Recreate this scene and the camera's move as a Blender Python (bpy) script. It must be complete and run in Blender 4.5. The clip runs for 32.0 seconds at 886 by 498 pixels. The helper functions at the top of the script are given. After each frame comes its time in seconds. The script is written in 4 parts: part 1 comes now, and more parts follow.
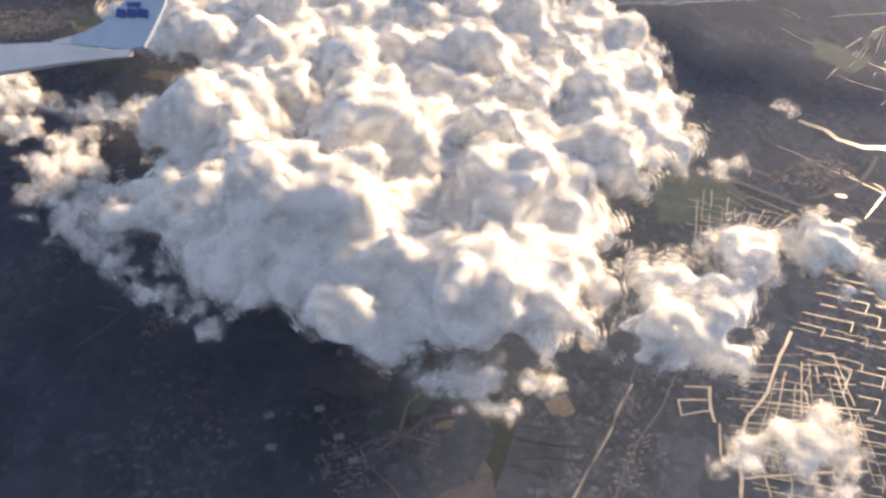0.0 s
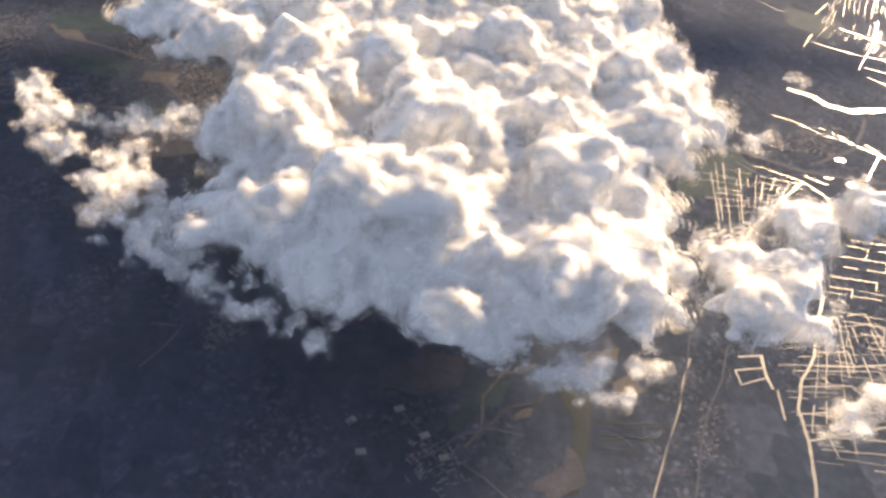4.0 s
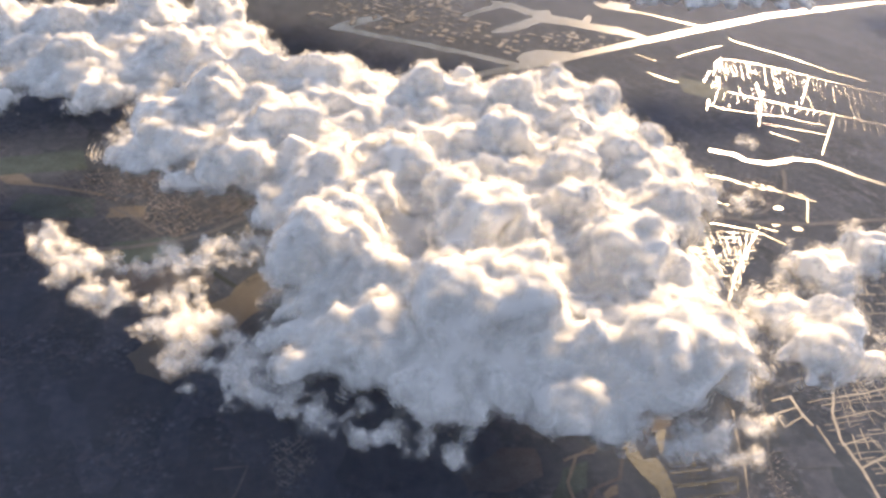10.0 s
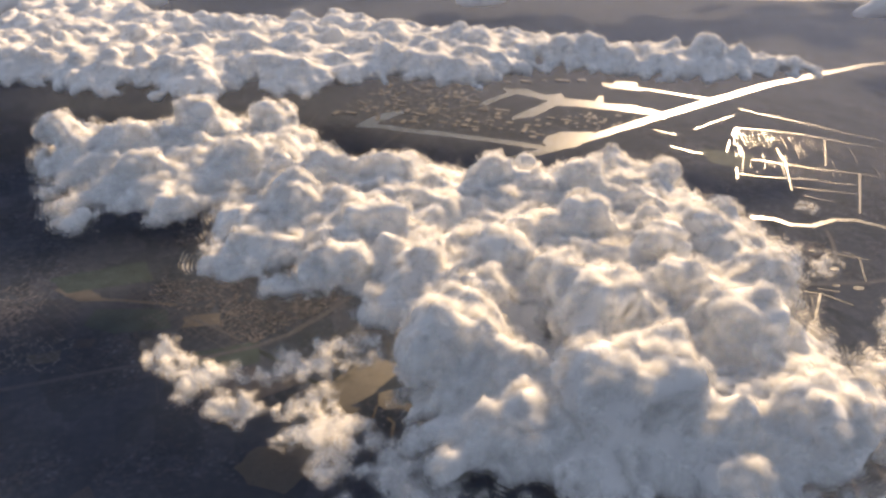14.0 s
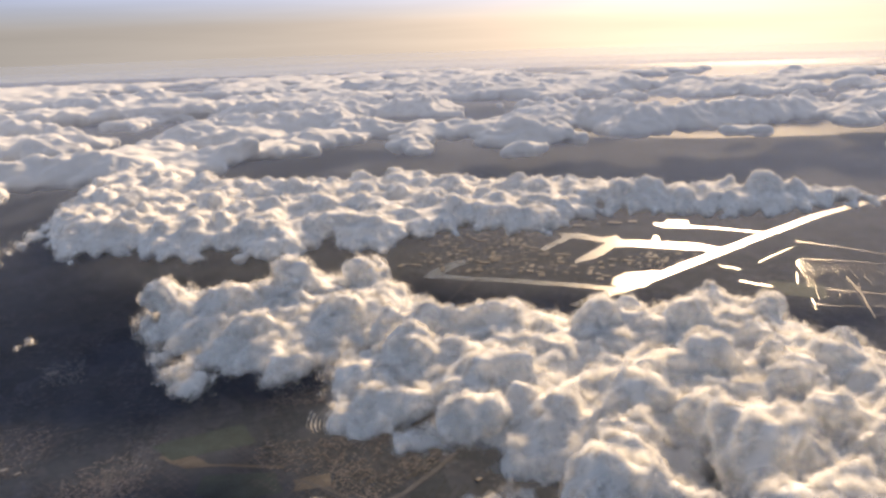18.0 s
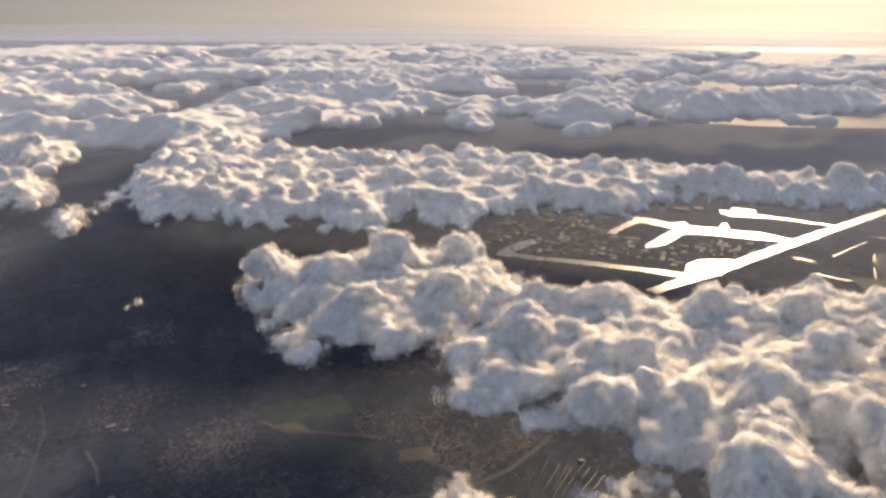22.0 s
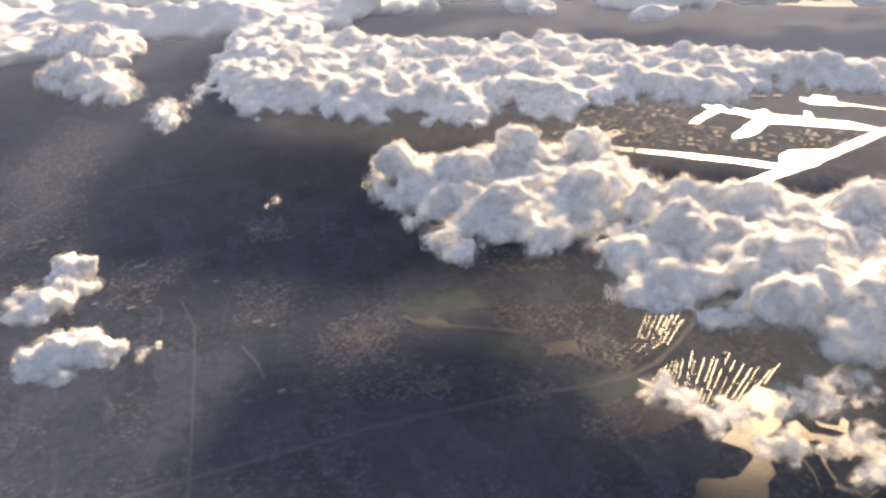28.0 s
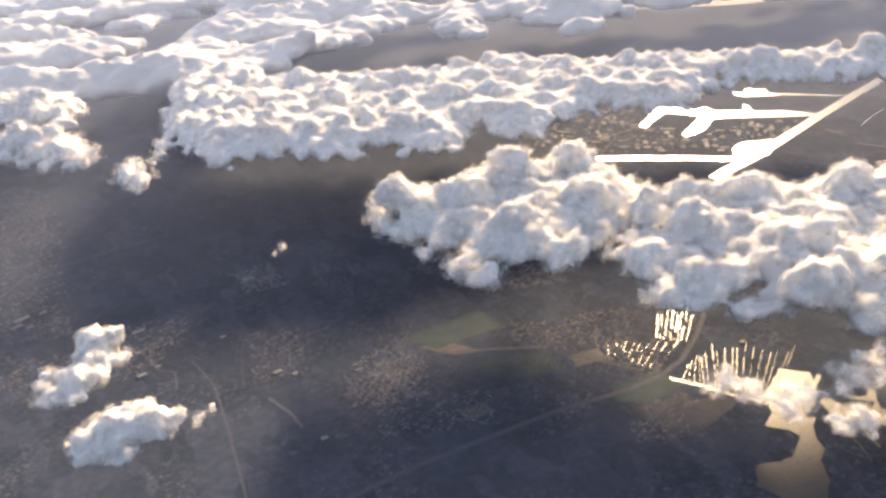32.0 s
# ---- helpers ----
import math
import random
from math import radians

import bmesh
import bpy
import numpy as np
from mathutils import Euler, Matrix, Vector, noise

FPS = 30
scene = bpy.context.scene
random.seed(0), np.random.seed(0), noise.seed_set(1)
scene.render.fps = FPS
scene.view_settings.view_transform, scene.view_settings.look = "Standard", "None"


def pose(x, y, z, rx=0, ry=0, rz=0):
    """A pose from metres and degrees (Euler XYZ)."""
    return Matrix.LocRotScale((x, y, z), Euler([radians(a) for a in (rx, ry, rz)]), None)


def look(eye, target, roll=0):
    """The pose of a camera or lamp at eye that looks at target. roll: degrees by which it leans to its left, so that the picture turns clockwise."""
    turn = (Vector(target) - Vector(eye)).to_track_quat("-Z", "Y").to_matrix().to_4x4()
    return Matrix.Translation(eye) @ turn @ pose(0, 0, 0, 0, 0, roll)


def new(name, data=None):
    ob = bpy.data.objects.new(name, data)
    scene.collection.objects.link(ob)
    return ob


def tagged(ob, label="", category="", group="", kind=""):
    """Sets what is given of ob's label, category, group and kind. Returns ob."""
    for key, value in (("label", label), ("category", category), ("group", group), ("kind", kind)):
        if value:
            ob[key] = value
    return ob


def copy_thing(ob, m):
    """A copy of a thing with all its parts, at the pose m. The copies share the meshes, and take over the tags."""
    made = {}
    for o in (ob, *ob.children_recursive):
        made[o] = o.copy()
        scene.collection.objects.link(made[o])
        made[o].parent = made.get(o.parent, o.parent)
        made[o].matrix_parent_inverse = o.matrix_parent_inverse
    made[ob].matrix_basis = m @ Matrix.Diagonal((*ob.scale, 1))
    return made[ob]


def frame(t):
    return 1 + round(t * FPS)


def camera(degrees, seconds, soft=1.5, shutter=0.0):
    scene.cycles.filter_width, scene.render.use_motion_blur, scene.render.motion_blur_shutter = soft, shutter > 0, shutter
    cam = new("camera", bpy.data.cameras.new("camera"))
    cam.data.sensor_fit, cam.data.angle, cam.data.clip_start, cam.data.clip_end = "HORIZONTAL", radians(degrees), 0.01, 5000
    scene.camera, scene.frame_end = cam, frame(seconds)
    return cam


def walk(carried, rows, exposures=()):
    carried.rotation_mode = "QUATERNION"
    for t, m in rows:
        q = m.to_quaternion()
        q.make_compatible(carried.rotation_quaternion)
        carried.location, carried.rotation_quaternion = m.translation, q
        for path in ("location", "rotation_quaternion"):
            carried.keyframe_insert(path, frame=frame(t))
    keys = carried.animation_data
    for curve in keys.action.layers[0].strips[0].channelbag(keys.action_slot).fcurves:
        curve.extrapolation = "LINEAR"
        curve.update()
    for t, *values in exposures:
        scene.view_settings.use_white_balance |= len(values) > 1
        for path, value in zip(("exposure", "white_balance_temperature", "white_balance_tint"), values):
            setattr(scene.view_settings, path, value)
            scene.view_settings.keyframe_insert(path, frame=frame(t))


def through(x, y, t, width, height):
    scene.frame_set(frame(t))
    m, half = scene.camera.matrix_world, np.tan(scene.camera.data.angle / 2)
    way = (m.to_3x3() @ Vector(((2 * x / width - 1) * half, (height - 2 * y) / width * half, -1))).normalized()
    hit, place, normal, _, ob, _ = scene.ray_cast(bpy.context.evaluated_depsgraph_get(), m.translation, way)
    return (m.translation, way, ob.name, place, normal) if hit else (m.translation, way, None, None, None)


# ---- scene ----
cam = camera(58.3, 32.0, soft=2.9)
PATH = [
    (0.0, pose(-0.00, 0.00, 240.00, 51.41, -5.94, 3.08)),
    (1.0, pose(-12.70, 0.64, 240.21, 51.45, -6.00, 1.59)),
    (2.0, pose(-25.42, 1.34, 240.42, 51.20, -6.07, 0.08)),
    (3.0, pose(-38.17, 2.16, 240.59, 50.89, -6.14, -1.35)),
    (3.5, pose(-44.56, 2.62, 240.65, 50.64, -5.95, -2.13)),
    (5.5, pose(-70.18, 4.80, 240.74, 50.12, -6.03, -5.84)),
    (6.0, pose(-76.53, 5.49, 240.75, 50.57, -6.02, -6.87)),
    (7.0, pose(-89.14, 7.15, 240.79, 52.62, -6.10, -9.05)),
    (8.0, pose(-101.67, 9.16, 240.82, 54.44, -5.79, -11.13)),
    (9.0, pose(-114.09, 11.54, 240.86, 55.71, -5.63, -13.96)),
    (10.0, pose(-126.40, 14.33, 240.89, 57.82, -4.86, -15.79)),
    (11.0, pose(-138.60, 17.45, 240.92, 60.47, -4.22, -17.23)),
    (11.5, pose(-144.69, 19.12, 240.96, 60.96, -3.07, -16.47)),
    (12.0, pose(-150.76, 20.90, 241.04, 61.78, -2.13, -15.60)),
    (13.0, pose(-162.91, 24.67, 241.29, 62.51, -1.91, -17.21)),
    (14.0, pose(-175.05, 28.62, 241.59, 63.98, -1.66, -18.69)),
    (14.5, pose(-181.07, 30.61, 241.74, 64.85, -1.22, -18.38)),
    (15.0, pose(-187.05, 32.54, 241.88, 67.01, -0.47, -17.31)),
    (15.5, pose(-193.01, 34.36, 242.00, 69.20, 0.19, -17.01)),
    (17.5, pose(-216.83, 41.16, 242.45, 74.42, 1.40, -18.50)),
    (18.0, pose(-222.87, 42.84, 242.63, 74.60, 1.66, -18.41)),
    (19.0, pose(-235.10, 46.24, 243.15, 74.93, 1.53, -17.89)),
    (20.0, pose(-247.38, 49.79, 243.79, 75.15, 1.79, -17.56)),
    (21.0, pose(-259.67, 53.58, 244.56, 72.71, 0.90, -16.71)),
    (21.5, pose(-265.79, 55.56, 244.99, 71.79, -0.06, -15.70)),
    (22.0, pose(-271.89, 57.59, 245.44, 72.82, -0.49, -16.12)),
    (23.0, pose(-284.09, 61.72, 246.39, 72.86, 0.42, -16.13)),
    (24.0, pose(-296.41, 65.86, 247.42, 71.57, 2.66, -15.27)),
    (25.0, pose(-308.89, 69.91, 248.49, 64.54, 1.75, -14.95)),
    (25.5, pose(-315.21, 71.92, 249.02, 65.19, 1.05, -15.06)),
    (27.5, pose(-340.69, 79.81, 251.03, 64.59, -0.98, -15.68)),
    (28.0, pose(-347.03, 81.77, 251.52, 64.59, 0.05, -15.59)),
    (29.0, pose(-359.64, 85.68, 252.51, 64.58, 2.27, -15.58)),
    (29.5, pose(-365.93, 87.64, 253.00, 64.20, 5.68, -16.35)),
    (30.0, pose(-372.22, 89.60, 253.48, 64.55, 6.31, -17.08)),
    (30.5, pose(-378.55, 91.57, 253.96, 65.01, 6.50, -18.55)),
    (31.0, pose(-384.91, 93.58, 254.44, 65.13, 5.47, -21.33)),
    (32.0, pose(-397.71, 97.67, 255.39, 66.15, 4.07, -23.36)),
]
# one tenth of true size: 1 m here is 10 m of the real country
walk(cam, PATH, exposures=((0.0, 2.15, 10800, 17), (6.0, 2.32, 10900, 17), (10.0, 2.32, 11100, 17), (12.0, 1.85, 11300, 17), (19.0, 1.62, 11200, 16), (22.0, 1.56, 11300, 16), (25.0, 1.72, 11300, 17), (28.0, 2.2, 11400, 17), (32.0, 2.3, 11400, 17)))

scene.cycles.transparent_max_bounces = 64

# ---- light ----
SUN_AZ, SUN_EL = 38.5, 20.0
world = bpy.data.worlds.new("sky")
scene.world = world
world.use_nodes = True
wn, wl = world.node_tree.nodes, world.node_tree.links
sky = wn.new("ShaderNodeTexSky")
sky.sky_type, sky.sun_disc = "NISHITA", False
sky.sun_elevation, sky.sun_rotation = radians(SUN_EL), radians(SUN_AZ)
sky.altitude, sky.air_density, sky.dust_density, sky.ozone_density = 2000, 1.0, 1.3, 1.0
coord = wn.new("ShaderNodeTexCoord")
split, top, join = wn.new("ShaderNodeSeparateXYZ"), wn.new("ShaderNodeMath"), wn.new("ShaderNodeCombineXYZ")
top.operation, top.inputs[1].default_value = "MAXIMUM", 0.012
wl.new(coord.outputs["Generated"], split.inputs[0])
wl.new(split.outputs["X"], join.inputs["X"])
wl.new(split.outputs["Y"], join.inputs["Y"])
wl.new(split.outputs["Z"], top.inputs[0])
wl.new(top.outputs[0], join.inputs["Z"])
wl.new(join.outputs[0], sky.inputs["Vector"])
# hazy air low down dims the glare towards the horizon
haze, tone, dim = wn.new("ShaderNodeMapRange"), wn.new("ShaderNodeMix"), wn.new("ShaderNodeVectorMath")
haze.interpolation_type = "SMOOTHSTEP"
haze.inputs["From Max"].default_value = 0.32
tone.data_type, tone.inputs["B"].default_value = "RGBA", (0.86, 0.87, 0.93, 1)
dim.operation = "MULTIPLY"
low, clearer = wn.new("ShaderNodeMapRange"), wn.new("ShaderNodeMix")
low.interpolation_type, low.inputs["From Min"].default_value, low.inputs["From Max"].default_value = "SMOOTHSTEP", 0.0, 0.07
clearer.data_type, clearer.inputs["A"].default_value, clearer.inputs["B"].default_value = "RGBA", (0.122, 0.153, 0.285, 1), (0.118, 0.176, 0.45, 1)
wl.new(split.outputs["Z"], low.inputs["Value"])
wl.new(low.outputs[0], clearer.inputs["Factor"])
wl.new(clearer.outputs["Result"], tone.inputs["A"])
wl.new(split.outputs["Z"], haze.inputs["Value"])
wl.new(haze.outputs[0], tone.inputs["Factor"])
wl.new(sky.outputs[0], dim.inputs[0])
wl.new(tone.outputs["Result"], dim.inputs[1])
# faint streaks of high thin cloud
flat, wisps, faint, sheen = wn.new("ShaderNodeMapping"), wn.new("ShaderNodeTexNoise"), wn.new("ShaderNodeMapRange"), wn.new("ShaderNodeVectorMath")
flat.inputs["Scale"].default_value = (1.6, 1.6, 26)
wisps.inputs["Scale"].default_value, wisps.inputs["Detail"].default_value = 1.3, 4
faint.inputs["From Min"].default_value, faint.inputs["From Max"].default_value = 0.35, 0.65
faint.inputs["To Min"].default_value, faint.inputs["To Max"].default_value = 0.93, 1.07
sheen.operation = "SCALE"
wl.new(coord.outputs["Generated"], flat.inputs["Vector"])
wl.new(flat.outputs[0], wisps.inputs["Vector"])
wl.new(wisps.outputs[0], faint.inputs["Value"])
wl.new(dim.outputs[0], sheen.inputs[0])
wl.new(faint.outputs[0], sheen.inputs["Scale"])
wl.new(sheen.outputs[0], wn["Background"].inputs["Color"])
wn["Background"].inputs["Strength"].default_value = 0.098

sun = new("sun", bpy.data.lights.new("sun", "SUN"))
sun.data.energy, sun.data.angle, sun.data.color = 3.45, radians(9.0), (1.0, 0.905, 0.79)
a, e = radians(SUN_AZ), radians(SUN_EL)
sun_way = Vector((math.sin(a) * math.cos(e), math.cos(a) * math.cos(e), math.sin(e)))
sun.matrix_world = look(sun_way * 400 + Vector((0, 300, 0)), (0, 300, 0))


# ---- materials ----
def material(name, colour=(0.5, 0.5, 0.5), rough=0.8, metal=0.0, vary=0.15, size=1.0, bump=0.0, second=None, object_space=False, spec=0.5):
    m = bpy.data.materials.new(name)
    m.use_nodes = True
    nt = m.node_tree
    b = nt.nodes["Principled BSDF"]
    b.inputs["Roughness"].default_value, b.inputs["Metallic"].default_value = rough, metal
    b.inputs["Specular IOR Level"].default_value = spec
    geo = nt.nodes.new("ShaderNodeTexCoord" if object_space else "ShaderNodeNewGeometry")
    where = geo.outputs["Object" if object_space else "Position"]
    big, fine, mix, ramp = (nt.nodes.new(k) for k in ("ShaderNodeTexNoise", "ShaderNodeTexNoise", "ShaderNodeMath", "ShaderNodeMix"))
    big.inputs["Scale"].default_value, fine.inputs["Scale"].default_value = 1 / size, 7.3 / size
    big.inputs["Detail"].default_value = fine.inputs["Detail"].default_value = 5
    for t in (big, fine):
        nt.links.new(where, t.inputs["Vector"])
    mix.operation = "MULTIPLY_ADD"
    mix.inputs[1].default_value = 0.55
    nt.links.new(fine.outputs[0], mix.inputs[0])
    half = nt.nodes.new("ShaderNodeMath")
    half.operation, half.inputs[1].default_value = "MULTIPLY", 0.45
    nt.links.new(big.outputs[0], half.inputs[0])
    nt.links.new(half.outputs[0], mix.inputs[2])
    spread = nt.nodes.new("ShaderNodeMapRange")
    spread.inputs["From Min"].default_value, spread.inputs["From Max"].default_value = 0.35, 0.65
    nt.links.new(mix.outputs[0], spread.inputs["Value"])
    ramp.data_type = "RGBA"
    lo = [c * (1 - vary) for c in colour]
    hi = list(second) if second else [min(1, c * (1 + vary)) for c in colour]
    ramp.inputs["A"].default_value, ramp.inputs["B"].default_value = (*lo, 1), (*hi, 1)
    nt.links.new(spread.outputs[0], ramp.inputs["Factor"])
    nt.links.new(ramp.outputs["Result"], b.inputs["Base Color"])
    if bump:
        bp = nt.nodes.new("ShaderNodeBump")
        bp.inputs["Strength"].default_value, bp.inputs["Distance"].default_value = bump, size * 0.1
        nt.links.new(fine.outputs[0], bp.inputs["Height"])
        nt.links.new(bp.outputs[0], b.inputs["Normal"])
    return m


def cloud_material(name, depth=3.0, lump=0.10, relief=0.10, white=0.66):
    """White droplets: light enters, is scattered about inside and comes out softened."""
    m = bpy.data.materials.new(name)
    m.use_nodes = True
    nt = m.node_tree
    b = nt.nodes["Principled BSDF"]
    b.inputs["Base Color"].default_value = (white, white, white, 1)
    b.inputs["Roughness"].default_value, b.inputs["Specular IOR Level"].default_value = 1.0, 0.0
    b.inputs["Subsurface Weight"].default_value = 1.0
    b.inputs["Subsurface Radius"].default_value = (1.0, 1.0, 1.0)
    b.inputs["Subsurface Scale"].default_value = depth
    b.inputs["Subsurface Anisotropy"].default_value = 0.3
    geo, n, bp = nt.nodes.new("ShaderNodeNewGeometry"), nt.nodes.new("ShaderNodeTexNoise"), nt.nodes.new("ShaderNodeBump")
    n.inputs["Scale"].default_value, n.inputs["Detail"].default_value, n.inputs["Roughness"].default_value = lump, 6, 0.6
    nt.links.new(geo.outputs["Position"], n.inputs["Vector"])
    bp.inputs["Strength"].default_value, bp.inputs["Distance"].default_value = relief, 2.0
    nt.links.new(n.outputs[0], bp.inputs["Height"])
    nt.links.new(bp.outputs[0], b.inputs["Normal"])
    return m


def fringe_material(name, most, low, high, span, lump=0.12, white=0.74, through=0.08):
    """Droplets thinning out over the skin of a cloud: the farther out, the fewer tufts are left."""
    m = bpy.data.materials.new(name)
    m.use_nodes = True
    nt = m.node_tree
    nt.nodes.remove(nt.nodes["Principled BSDF"])
    geo, n, out = (nt.nodes.new(k) for k in ("ShaderNodeNewGeometry", "ShaderNodeTexNoise", "ShaderNodeAttribute"))
    n.inputs["Scale"].default_value, n.inputs["Detail"].default_value, n.inputs["Roughness"].default_value = lump, 6, 0.58
    nt.links.new(geo.outputs["Position"], n.inputs["Vector"])
    out.attribute_name = "outward"
    d, tr, mx, clear, keep = (nt.nodes.new(k) for k in ("ShaderNodeBsdfDiffuse", "ShaderNodeBsdfTranslucent", "ShaderNodeMixShader", "ShaderNodeBsdfTransparent", "ShaderNodeMixShader"))
    d.inputs["Color"].default_value = tr.inputs["Color"].default_value = (white, white, white, 1)
    mx.inputs[0].default_value = through
    nt.links.new(d.outputs[0], mx.inputs[1])
    nt.links.new(tr.outputs[0], mx.inputs[2])
    rest, thin = nt.nodes.new("ShaderNodeMath"), nt.nodes.new("ShaderNodeMapRange")
    rest.operation, rest.inputs[1].default_value = "MULTIPLY_ADD", -span
    nt.links.new(out.outputs["Fac"], rest.inputs[0])
    nt.links.new(n.outputs[0], rest.inputs[2])
    thin.interpolation_type = "SMOOTHSTEP"
    thin.inputs["From Min"].default_value, thin.inputs["From Max"].default_value, thin.inputs["To Max"].default_value = low, high, most
    nt.links.new(rest.outputs[0], thin.inputs["Value"])
    nt.links.new(thin.outputs[0], keep.inputs[0])
    nt.links.new(clear.outputs[0], keep.inputs[1])
    nt.links.new(mx.outputs[0], keep.inputs[2])
    nt.links.new(keep.outputs[0], nt.nodes["Material Output"].inputs["Surface"])
    return m


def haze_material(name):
    """Bluish see-through sheet that stands in for hazy air; an attribute sets its opacity."""
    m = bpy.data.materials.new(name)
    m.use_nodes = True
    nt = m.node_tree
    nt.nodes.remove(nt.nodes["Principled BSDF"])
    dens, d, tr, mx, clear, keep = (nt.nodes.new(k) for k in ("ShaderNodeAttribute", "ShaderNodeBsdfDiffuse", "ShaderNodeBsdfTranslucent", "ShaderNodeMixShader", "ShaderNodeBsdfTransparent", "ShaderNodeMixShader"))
    dens.attribute_name = "sheet_opacity"
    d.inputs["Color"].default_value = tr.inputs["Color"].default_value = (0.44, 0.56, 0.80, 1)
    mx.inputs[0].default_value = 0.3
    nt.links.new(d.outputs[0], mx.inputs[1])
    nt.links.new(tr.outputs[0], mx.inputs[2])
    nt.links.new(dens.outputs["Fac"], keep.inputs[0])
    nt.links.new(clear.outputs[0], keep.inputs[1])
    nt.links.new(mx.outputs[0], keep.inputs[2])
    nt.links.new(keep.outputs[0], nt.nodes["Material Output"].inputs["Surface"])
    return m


def field_material(name):
    """Patchwork of winter field parcels with finer mottling; the base colour holds a blue haze tint."""
    m = material(name, (0.034, 0.050, 0.087), rough=0.95, vary=0.22, size=40, second=(0.046, 0.061, 0.093), spec=0.02)
    nt = m.node_tree
    b = nt.nodes["Principled BSDF"]
    old = b.inputs["Base Color"].links[0].from_socket
    geo, vo, ramp, mix = (nt.nodes.new(k) for k in ("ShaderNodeNewGeometry", "ShaderNodeTexVoronoi", "ShaderNodeValToRGB", "ShaderNodeMix"))
    turn = nt.nodes.new("ShaderNodeMapping")
    turn.inputs["Rotation"].default_value = (0, 0, 0.9)
    turn.inputs["Scale"].default_value = (0.07, 0.035, 0.05)
    vo.distance, vo.inputs["Scale"].default_value = "MANHATTAN", 1.0
    vo.inputs["Randomness"].default_value = 0.8
    nt.links.new(geo.outputs["Position"], turn.inputs["Vector"])
    nt.links.new(turn.outputs[0], vo.inputs["Vector"])
    grey = nt.nodes.new("ShaderNodeRGBToBW")
    nt.links.new(vo.outputs["Color"], grey.inputs[0])
    nt.links.new(grey.outputs[0], ramp.inputs[0])
    ramp.color_ramp.elements[0].color, ramp.color_ramp.elements[1].color = (0.66, 0.72, 0.70, 1), (1.16, 1.12, 1.08, 1)
    mix.data_type, mix.blend_type, mix.inputs["Factor"].default_value = "RGBA", "MULTIPLY", 1.0
    nt.links.new(old, mix.inputs["A"])
    nt.links.new(ramp.outputs[0], mix.inputs["B"])
    # roofs, yards and hedges too small to tell apart, thick in some districts
    small, pick, where, some, dots = (nt.nodes.new(k) for k in ("ShaderNodeTexVoronoi", "ShaderNodeValToRGB", "ShaderNodeTexNoise", "ShaderNodeMapRange", "ShaderNodeMix"))
    small.distance, small.inputs["Scale"].default_value = "CHEBYCHEV", 0.55
    where.inputs["Scale"].default_value, where.inputs["Detail"].default_value = 0.02, 4
    some.inputs["From Min"].default_value, some.inputs["From Max"].default_value = 0.42, 0.60
    nt.links.new(geo.outputs["Position"], small.inputs["Vector"])
    nt.links.new(geo.outputs["Position"], where.inputs["Vector"])
    nt.links.new(where.outputs[0], some.inputs["Value"])
    one = nt.nodes.new("ShaderNodeSeparateColor")
    nt.links.new(small.outputs["Color"], one.inputs[0])
    nt.links.new(one.outputs["Red"], pick.inputs[0])
    el = pick.color_ramp.elements
    pick.color_ramp.interpolation = "CONSTANT"
    el[0].color = (0.78, 0.78, 0.78, 1)
    el[1].position, el[1].color = 0.45, (1.0, 1.0, 1.0, 1)
    for at, col in ((0.74, (1.35, 1.15, 1.05, 1)), (0.93, (1.8, 1.65, 1.55, 1))):
        e = el.new(at)
        e.color = col
    dots.data_type, dots.blend_type = "RGBA", "MULTIPLY"
    nt.links.new(some.outputs[0], dots.inputs["Factor"])
    nt.links.new(mix.outputs["Result"], dots.inputs["A"])
    nt.links.new(pick.outputs[0], dots.inputs["B"])
    nt.links.new(dots.outputs["Result"], b.inputs["Base Color"])
    return m


CLOUD = cloud_material("cloud")
# lower white puts the dulling by distance haze into the far deck's colour
CLOUD_FAR = cloud_material("haze_dulled_cloud", depth=1.0, lump=0.06, relief=0.35, white=0.58)
FRINGE = fringe_material("cloud_fringe", 0.50, 0.39, 0.53, 0.20, lump=0.11)
TORN = fringe_material("torn_cloud", 0.44, 0.39, 0.58, 0.18, lump=0.12, white=0.8, through=0.35)
SEA = material("sea", (0.03, 0.04, 0.055), rough=0.6, vary=0.1, size=60, bump=0.05, spec=0.02)
GROUND = field_material("ground")
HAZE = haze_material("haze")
WATER = material("water", (0.02, 0.03, 0.035), rough=0.26, vary=0.1, size=20, bump=0.05, spec=0.28)
SILT = material("silty_water", (0.040, 0.040, 0.044), rough=0.5, vary=0.12, size=20, second=(0.052, 0.051, 0.053), bump=0.05, spec=0.35)
# pale base colour stands in for bright sky mirrored in the meadow ditches
GLINT_DITCH = material("painted_glint_ditch", (0.19, 0.19, 0.19), rough=0.25, vary=0.15, size=8, second=(0.28, 0.27, 0.26), bump=0.05)
# road, field and wood colours from here are tinted blue in place of haze
ASPHALT = material("asphalt", (0.050, 0.060, 0.085), rough=0.9, vary=0.2, size=5, spec=0.08)
TRACK = material("track", (0.062, 0.070, 0.092), rough=0.95, vary=0.25, size=5, spec=0.08)
SAND = material("sand", (0.080, 0.080, 0.088), rough=0.95, vary=0.3, size=8, spec=0.08)
GRASS = material("grass", (0.026, 0.048, 0.060), rough=0.9, vary=0.3, size=10, spec=0.08)
SOIL = material("soil", (0.048, 0.053, 0.070), rough=0.95, vary=0.3, size=8, spec=0.08)
WOOD = material("woodland", (0.036, 0.044, 0.056), rough=1.0, vary=0.4, size=6, spec=0.08)
